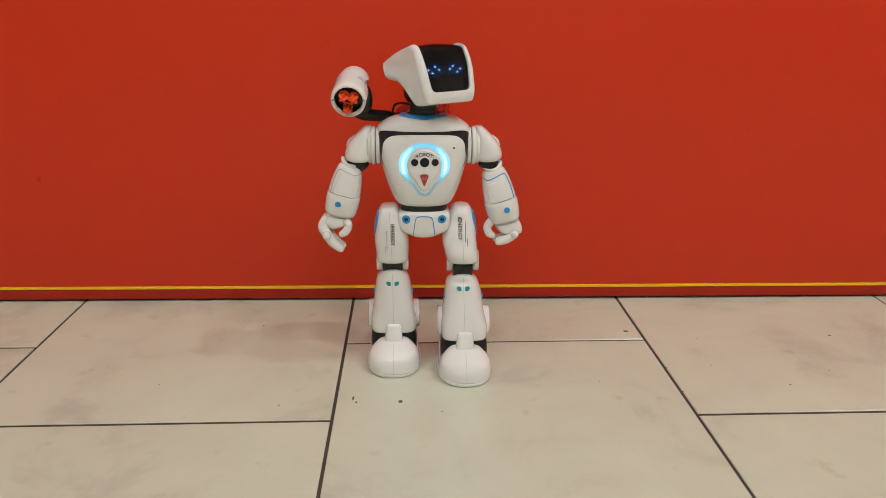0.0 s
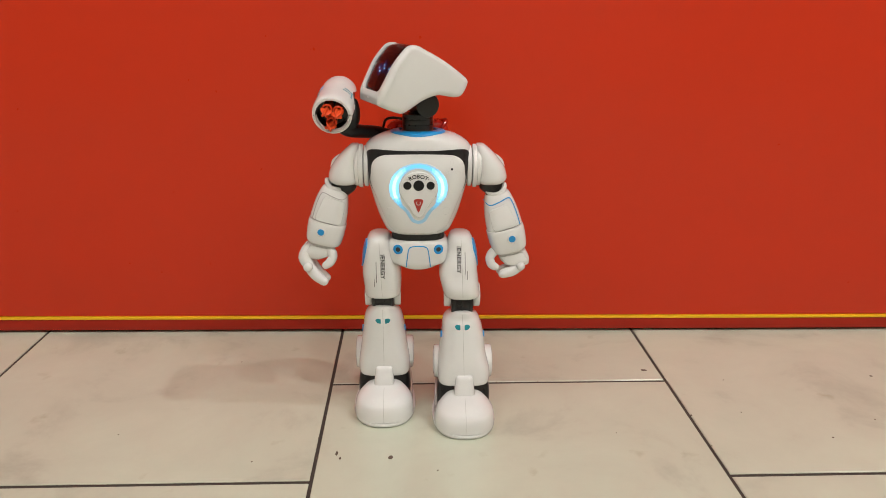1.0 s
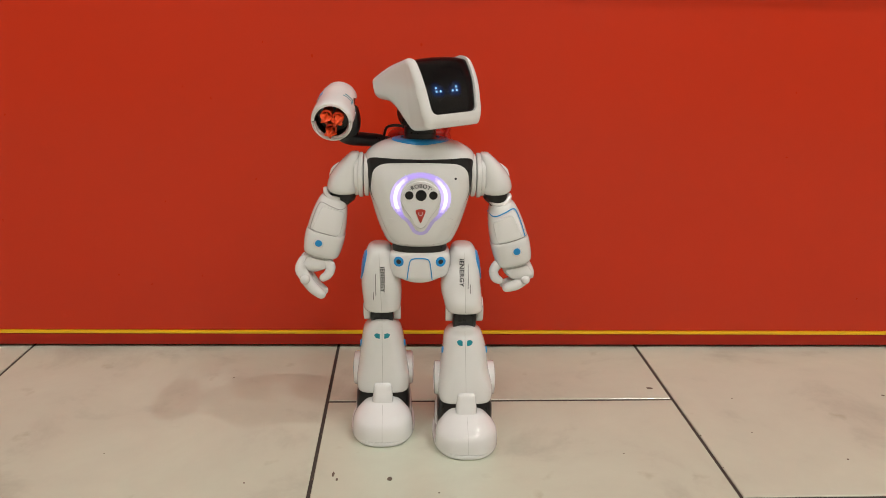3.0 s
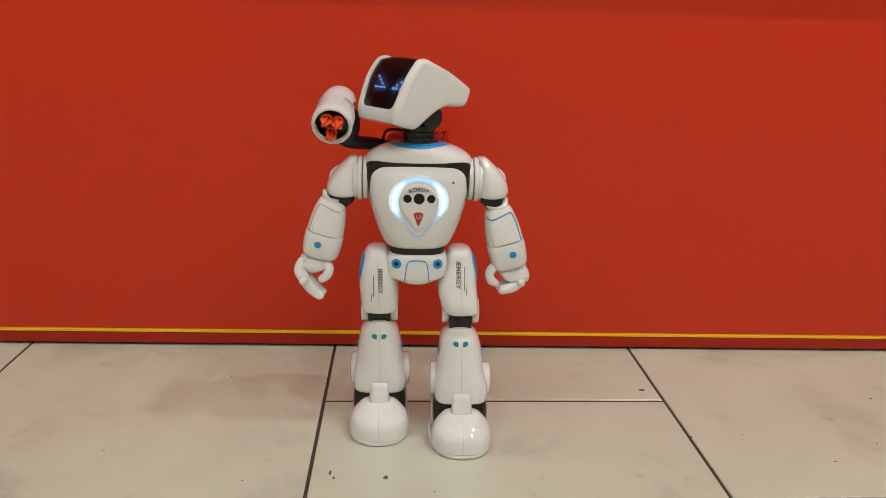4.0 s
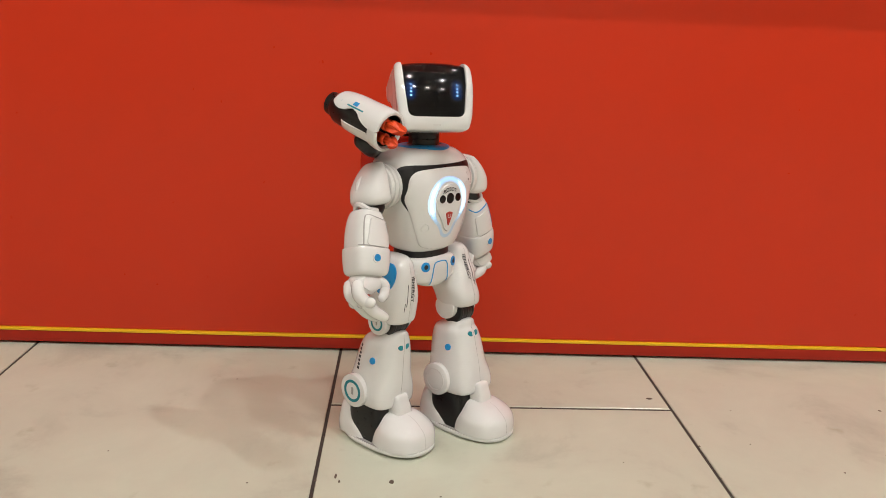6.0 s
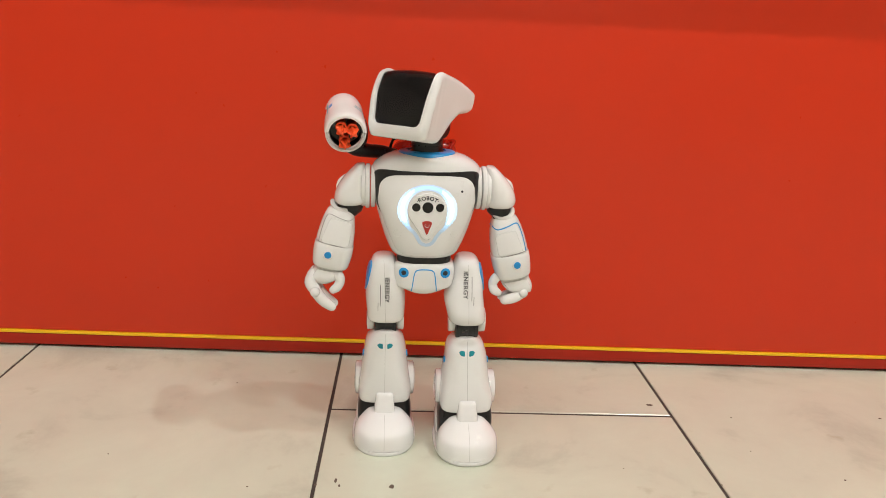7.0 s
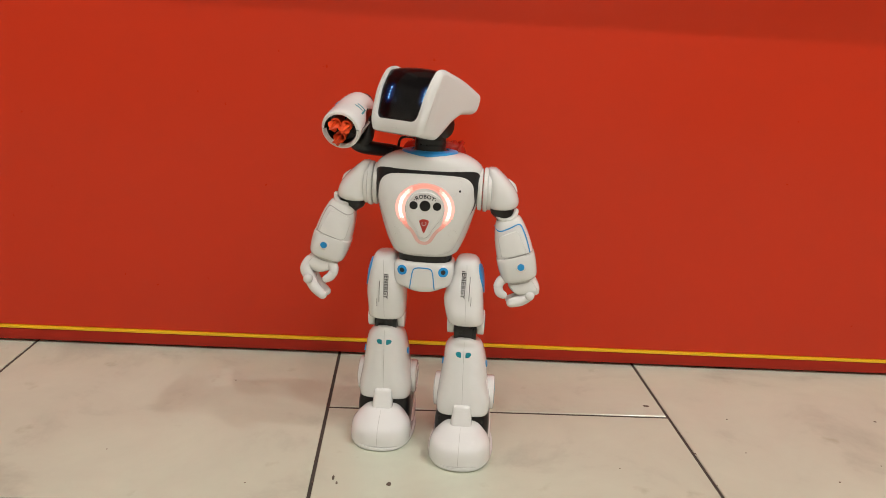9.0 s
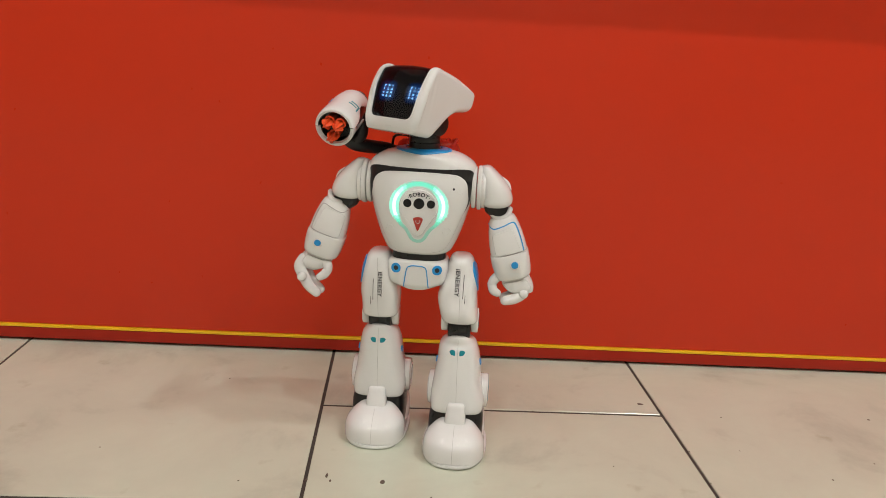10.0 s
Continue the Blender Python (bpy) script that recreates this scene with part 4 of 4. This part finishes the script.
    sh = Loft([(0.0405, fx, 0.0235, q(0) - 0.006, q(0) + 0.044, 4.5), (0.043, fx, 0.0274, q(0) - 0.0105, q(0) + 0.048, 4.5), (0.055, fx, 0.0280, q(0.1) - 0.0125, q(0) + 0.048, 4), (zz(0.072), sx, 0.0252, q(0.3) - 0.0145, q(0.3) + 0.044, 2.8), (zz(0.092), sx, 0.0225, q(0.6) - 0.0160, q(0.6) + 0.038, 2.6),
               (zz(0.104), kx, 0.0202, q(0.8) - 0.0172, q(0.8) + 0.032, 2.4), (zz(0.1100), kx, 0.0172, q(1) - 0.0178, q(1) + 0.024, 2.3), (zz(0.1146), kx, 0.0126, q(1) - 0.0178, q(1) + 0.010, 2.2), (zz(0.1176), kx, 0.0072, q(1) - 0.0175, q(1) - 0.002, 2.2), (zz(0.1184), kx, 0.0030, q(1) - 0.0168, q(1) - 0.008)], 5)
    shin = part("shin", sh.mesh(seg=44), WHITE, robot, "white shin shell with teal marks")
    sp = sh.on_front()
    part("seam_line", ribbon([(kx * f + fx * (1 - f), 0.043 * (1 - f) + zz(0.1172) * f) for f in np.linspace(0.02, 0.98, 26)], 0.0003, sp, 0.0001), SEAM, shin)
    for d in (-1, 1):
        mark = [(kx + d * 0.0022, zz(0.1060)), (kx + d * 0.0022, zz(0.1008)), (kx + d * 0.0064, zz(0.1016)), (kx + d * 0.0084, zz(0.1046)), (kx + d * 0.0060, zz(0.1065))]
        part("teal_mark", plate(rounded(mark, 0.0011, 4), sp, 0.0004, 0.001, 3), TEAL, shin)
        side = sh.on_side(d)
        part("blue_dot", plate(circle(q(0.5) + 0.006, 0.0915, 0.0036, 18), side, 0.0010, 0.0015, 3), BLUE, shin, "round blue stud")
        disc = part("ankle_disc", wheel(fx + d * 0.022, fx + d * 0.0318, yb + 0.027, 0.0545, 0.0180, bevel=0.002), WHITE, shin, "round white ankle cap")
        flat = lambda u, v, o, d=d: Vector((fx + d * (0.0318 + o), u, v))
        if d == s:
            part("teal_ring", ribbon(circle(yb + 0.027, 0.0545, 0.0105, 28), 0.0032, flat, 0.0004, True), TEAL, shin)
            part("disc_bar", plate([(yb + 0.0255, 0.0505), (yb + 0.0285, 0.0505), (yb + 0.0285, 0.0585), (yb + 0.0255, 0.0585)], flat, 0.0004, 0.001, 2), SEAM, shin)
        else:
            part("cap_ring", ribbon(circle(yb + 0.027, 0.0545, 0.0120, 28), 0.0012, flat, 0.0006, True), GREYRIM, shin)
    for k in range(7):
        part("print_bar", plate([(q(0.5) + 0.024, 0.101 - 0.004 * k), (q(0.5) + 0.0275, 0.101 - 0.004 * k), (q(0.5) + 0.0275, 0.1035 - 0.004 * k), (q(0.5) + 0.024, 0.1035 - 0.004 * k)], sh.on_side(s), 0.0004, 0.001, 1), INK, shin)
    # foot
    sole = Loft([(0.0, fx, 0.0312, yt - 0.0472, yt + 0.056, 2.5), (0.0008, fx, 0.0330, yt - 0.0492, yt + 0.0585, 2.5), (0.0030, fx, 0.0339, yt - 0.0500, yt + 0.0595, 2.5), (0.0048, fx, 0.0335, yt - 0.0496, yt + 0.059, 2.5)], 3)
    foot = part("foot", sole.mesh(seg=56), WHITE, robot, "white rounded foot with a domed toe")
    dome = Loft([(0.0053, fx, 0.0317, yt - 0.0487, yt + 0.014, 2.35), (0.014, fx, 0.0315, yt - 0.0484, yt + 0.012, 2.3), (0.021, fx, 0.0302, yt - 0.0462, yt + 0.009, 2.25), (0.0262, fx, 0.0272, yt - 0.0412, yt + 0.006, 2.2), (0.0312, fx, 0.0221, yt - 0.0340, yt + 0.005, 2.15), (0.0346, fx, 0.0167, yt - 0.0250, yt + 0.002, 2.2), (0.0363, fx, 0.0091, yt - 0.0170, yt - 0.003, 2), (0.0367, fx, 0.0029, yt - 0.0120, yt - 0.008, 2)], 5)
    part("toe_cap", dome.mesh(seg=56), WHITE, foot, "glossy white domed toe")
    part("sole_seam", Loft([(0.0046, fx, 0.0313, yt - 0.0484, yt + 0.058, 2.5), (0.0055, fx, 0.0313, yt - 0.0482, yt + 0.058, 2.5)], 1).mesh(seg=56), SEAM, foot)
    part("seam_line", ribbon([(fx, z) for z in np.linspace(0.0058, 0.0360, 26)], 0.0003, dome.on_front(), 0.0001), SEAM, foot)
    part("instep_panel", Loft([(0.005, fx, 0.0282, yt - 0.010, yt + 0.040, 5), (0.024, fx, 0.0286, yt - 0.009, yt + 0.040, 5), (0.035, fx, 0.0282, yt - 0.006, yt + 0.040, 5), (0.0425, fx, 0.0267, yt - 0.004, yt + 0.040, 5)], 3).mesh(), BLACK, foot, "black panel over the instep")
    part("heel", Loft([(0.005, fx, 0.0310, yt + 0.004, yt + 0.058, 3.4), (0.014, fx, 0.0306, yt + 0.014, yt + 0.058, 3.4), (0.024, fx, 0.0291, yt + 0.026, yt + 0.0565, 3), (0.036, fx, 0.0267, yt + 0.034, yt + 0.053, 2.6), (0.040, fx, 0.0229, yt + 0.037, yt + 0.050, 2.4)], 4).mesh(seg=44), WHITE, foot)
    strap = Loft([(0.032, fx, 0.0112, yt - 0.0215, yt - 0.002, 4), (0.040, fx, 0.0106, yt - 0.0200, yt - 0.002, 4), (0.046, fx, 0.0098, yt - 0.0180, yt - 0.002, 4), (0.0525, fx, 0.0090, yt - 0.0160, yt - 0.004, 3.5), (0.0545, fx, 0.0066, yt - 0.0140, yt - 0.006, 3)], 4)
    part("instep_strap", strap.mesh(seg=32), WHITE, foot)
    return t, kj, shin, foot


leg_left = leg(-1, -0.0375, -0.0378, -0.0373, 0.000, -0.0045, 0.1325, 0.1290)
leg_right = leg(1, 0.0412, 0.0462, 0.0484, -0.012, -0.031, 0.1350, 0.1265)

# dirt on the tiles
for dx, dy, r, st in ((0.381, -0.142, 0.0036, 0.6), (0.074, -0.331, 0.0024, 1.3), (0.020, -0.322, 0.0012, 3.5), (0.024, -0.331, 0.0010, 2.0), (-0.118, -0.107, 0.0011, 0.7), (-0.062, -0.335, 0.0010, 1.0), (0.655, -0.165, 0.0018, 0.8), (0.196, -0.172, 0.0009, 3.0), (0.535, -0.305, 0.0012, 1.0), (0.12, -0.355, 0.0009, 1.0), (0.00112, -0.245, 0.00096, 1.6), (-0.00126, -0.292, 0.00078, 2.2), (0.0014, -0.33, 0.00108, 1.8), (0.00154, -0.041, 0.00078, 1.5), (0.402, -0.255, 0.0009, 1.8), (0.3985, -0.205, 0.00072, 2), (0.4018, -0.318, 0.00066, 1.5), (0.47, -0.171, 0.0010, 0.6), (0.245, -0.1705, 0.0010, 0.7), (0.31, -0.29, 0.0007, 1.0), (0.46, -0.25, 0.0008, 1.0), (-0.21, -0.28, 0.0008, 1.0), (0.60, -0.27, 0.0009, 1.0)):
    blob = [(u * (0.75 + 0.5 * random.random()), v * (0.75 + 0.5 * random.random())) for u, v in circle(0, 0, r, 12, st)]
    speck = part("dirt_speck", plate(blob, lambda u, v, o: Vector((u, v, o)), 0.0003, 0.0003, 2, edge=0.0001), DIRT)
    speck.location = (dx, dy, 0)
    tagged(speck, "small dark dirt speck on the floor tile", "dirt", "dirt specks")

# tiles
tile_me = tile_mesh()
for i in range(-8, 9):
    for j in range(0, 13):
        off = -0.17 if i % 2 == 0 else -0.37
        y1 = off + 0.4 - 0.4 * j
        if y1 > 0.25:
            continue
        ob = new("tile", tile_me)
        ob.parent = floor
        ob.location = (0.4 * i + 0.2, y1 - 0.2, 0.0004 * random.uniform(-1, 0))


# ---- what moves ----
HEAD = [(0, 36, 9), (0.2, 29, 8), (0.3, 7, 2), (0.4, -19, 1), (0.5, -37, 7), (0.6, -50, 13), (0.7, -63, 18), (0.9, -70, 20), (1.8, -70, 20), (1.9, -69, 19), (2.0, -39, 8), (2.1, -18, 0), (2.2, 0, 0), (2.3, 31, 8), (2.4, 45, 12), (2.5, 48, 13), (2.7, 48, 13),
        (3.3, 6, 3), (3.8, -56, 16), (3.9, -56, 16), (4.0, -55, 15), (4.1, -53, 15), (4.2, -21, 3), (4.3, -6, 0), (4.4, 16, 2), (4.5, 30, 6), (4.6, 32, 7), (4.7, 27, 6), (4.8, 21, 5), (4.9, 9, 1), (5.0, -11, 0), (5.1, -27, 6), (5.2, -31, 8), (5.5, -37, 11), (5.7, -35, 11),
        (6.3, -34, 9), (6.8, -58, 8), (6.9, -40, 5), (7.0, -39, 8), (7.1, -38, 11), (7.2, -37, 11), (7.4, -32, 10), (7.5, -30, 9), (7.6, -4, 0), (7.7, 18, 0), (7.8, 39, 7), (7.9, 46, 8), (8.0, 43, 7), (8.2, 35, 4), (8.3, 25, 1), (8.4, -1, 0), (8.5, -27, 8), (8.6, -33, 10), (8.8, -37, 11), (10, -37, 11)]
# the body's place and lean: time, x, y, lean back, lean aside, turn
BODY = [(0, 0.1025, -0.22, 0, 0, 0), (5.75, 0.1025, -0.22, 0, 0, 0), (5.95, 0.100, -0.222, -1, 1, 32), (6.15, 0.098, -0.224, -2, 2, 72), (6.35, 0.098, -0.224, -2, 2, 94), (6.55, 0.100, -0.224, -3, 2, 86), (6.7, 0.103, -0.2245, -3.5, 2.6, 66),
        (6.8, 0.1045, -0.2246, -3.4, 2.6, 48.5), (6.9, 0.0925, -0.2258, -2.2, 1.8, 28.5), (7.0, 0.1005, -0.2205, 0.5, -0.5, 1.8), (7.1, 0.1080, -0.2200, 0.2, -0.7, -5.0), (7.2, 0.1063, -0.2190, -1.6, 0.2, -6.5), (7.3, 0.1045, -0.2190, 0, -0.3, -7), (7.4, 0.1030, -0.2210, 0, -0.4, -7.1), (10, 0.1030, -0.2210, 0, -0.4, -7.1)]
# how far each leg is swung back, in metres at the foot
STRIDE = [(0, 0, 0), (5.75, 0, 0), (6.0, 0.006, -0.006), (6.3, -0.006, 0.006), (6.6, 0.004, -0.004), (6.8, 0.0085, -0.0070), (6.9, -0.0030, -0.0105), (7.0, 0, 0.0060), (7.1, 0.002, 0.001), (7.2, -0.003, -0.004), (7.35, 0, 0), (10, 0, 0)]
POD = [(0, 0), (5.75, 0), (6.3, 25), (6.8, 32), (6.9, 26), (7.0, 9), (7.1, -2), (7.2, -3), (7.4, -4), (10, -4)]
# colour of the chest light: 0 cyan, 1 lavender, 2 white, 3 off, 4 violet white, 5 red, 6 pale green, 7 teal
GLOW = [(0, 0), (1.55, 0), (1.6, 1), (3.15, 1), (3.2, 2), (4.72, 2), (4.77, 3), (5.25, 3), (5.3, 2), (7.28, 2), (7.33, 3), (7.82, 3), (7.87, 2), (8.35, 2), (8.4, 3), (8.45, 4), (8.75, 4), (8.8, 5), (9.28, 5), (9.33, 6), (9.62, 6), (9.67, 7), (10, 7)]
Z1 = ("....", "..#.", "#..#", ".#..")
Z2 = ("....", ".#..", "#..#", "..#.")
DOTS = ("....", "....", "..#.", "..##")
VEE = ("#...", "##..", ".##.", "..##")
WEDGE = ("#...", ".#..", "..#.", "####")
STEP = ("....", ".#..", "..#.", ".###")
CORNER = ("#...", "....", "....", "#...")
NONE = ("....",) * 4
C0, C1, C3, C01, C23, C012, ALL = ("#...",) * 4, (".#..",) * 4, ("...#",) * 4, ("##..",) * 4, ("..##",) * 4, ("###.",) * 4, ("####",) * 4
EYES = [(0, Z1), (0.35, Z2), (0.8, Z1), (1.9, DOTS), (2.17, STEP), (2.35, VEE), (2.62, DOTS), (3.3, STEP), (3.75, WEDGE), (4.1, DOTS), (4.3, STEP), (4.65, VEE), (5.15, STEP), (5.4, WEDGE), (5.65, CORNER), (6.0, C0), (6.5, C3), (6.87, NONE), (7.05, C0), (7.15, C1), (7.35, C3), (7.55, C23), (7.65, C0), (7.85, C01), (7.95, C012), (8.15, ALL), (8.45, C23), (8.7, NONE), (8.95, C0), (9.15, C1), (9.4, C3), (9.7, C01), (9.9, C012)]


def motions():
    walk(robot, [(t, pose(x, y, 0, rx, ry, rz)) for t, x, y, rx, ry, rz in BODY])
    for limbs, side in ((leg_left, 1), (leg_right, 2)):
        for limb in limbs[:3]:
            walk(limb, [(r[0], Matrix.Translation((0, 0, 0.19)) @ Matrix.Rotation(r[side] / 0.14, 4, "X") @ Matrix.Translation((0, 0, -0.19))) for r in STRIDE])
        walk(limbs[3], [(r[0], pose(0, r[side], 0)) for r in STRIDE])
    walk(head, [(t, Matrix.Translation(HP + Vector((0, 0, 0.0002 * up))) @ pose(0, 0, 0, -up, 0, yaw)) for t, yaw, up in HEAD])
    walk(pod, [(t, Matrix.Translation(LP) @ pose(0, 0, 0, 0, 0, a)) for t, a in POD])
    swing = [(0, 0), (5.75, 0), (6.2, 25), (6.5, 10), (6.8, 28), (6.9, 14), (7.0, 2), (7.15, 0), (10, 0)]
    walk(arm_left, [(t, Matrix.Translation(PIVOT[arm_left]) @ pose(0, 0, 0, -a, 0 if t < 6.95 else -3 if t < 7.05 else 2.6, 0)) for t, a in swing])
    walk(arm_right, [(t, Matrix.Translation(PIVOT[arm_right]) @ pose(0, 0, 0, a * 0.3, -0.8 if t < 6.95 else 1.5 if t < 7.05 else -1.6, 0)) for t, a in swing])
    for ob, m in segments:
        walk(ob, [(t, m @ pose(0, 0, 0, -45 * k, 0, 0)) for t, k in GLOW])
    for (eye, r, c), (ob, m) in leds.items():
        lit = [(t, p[r][c if eye == "L" else 3 - c] == "#") for t, p in EYES]
        deep = m @ pose(0, 0.009, 0)
        rows = [(0, m if lit[0][1] else deep)]
        for (t, on), (_, was) in zip(lit[1:], lit):
            if on != was:
                rows += [(t - 0.034, m if was else deep), (t, m if on else deep)]
        walk(ob, rows + [(10, m if lit[-1][1] else deep)])


motions()
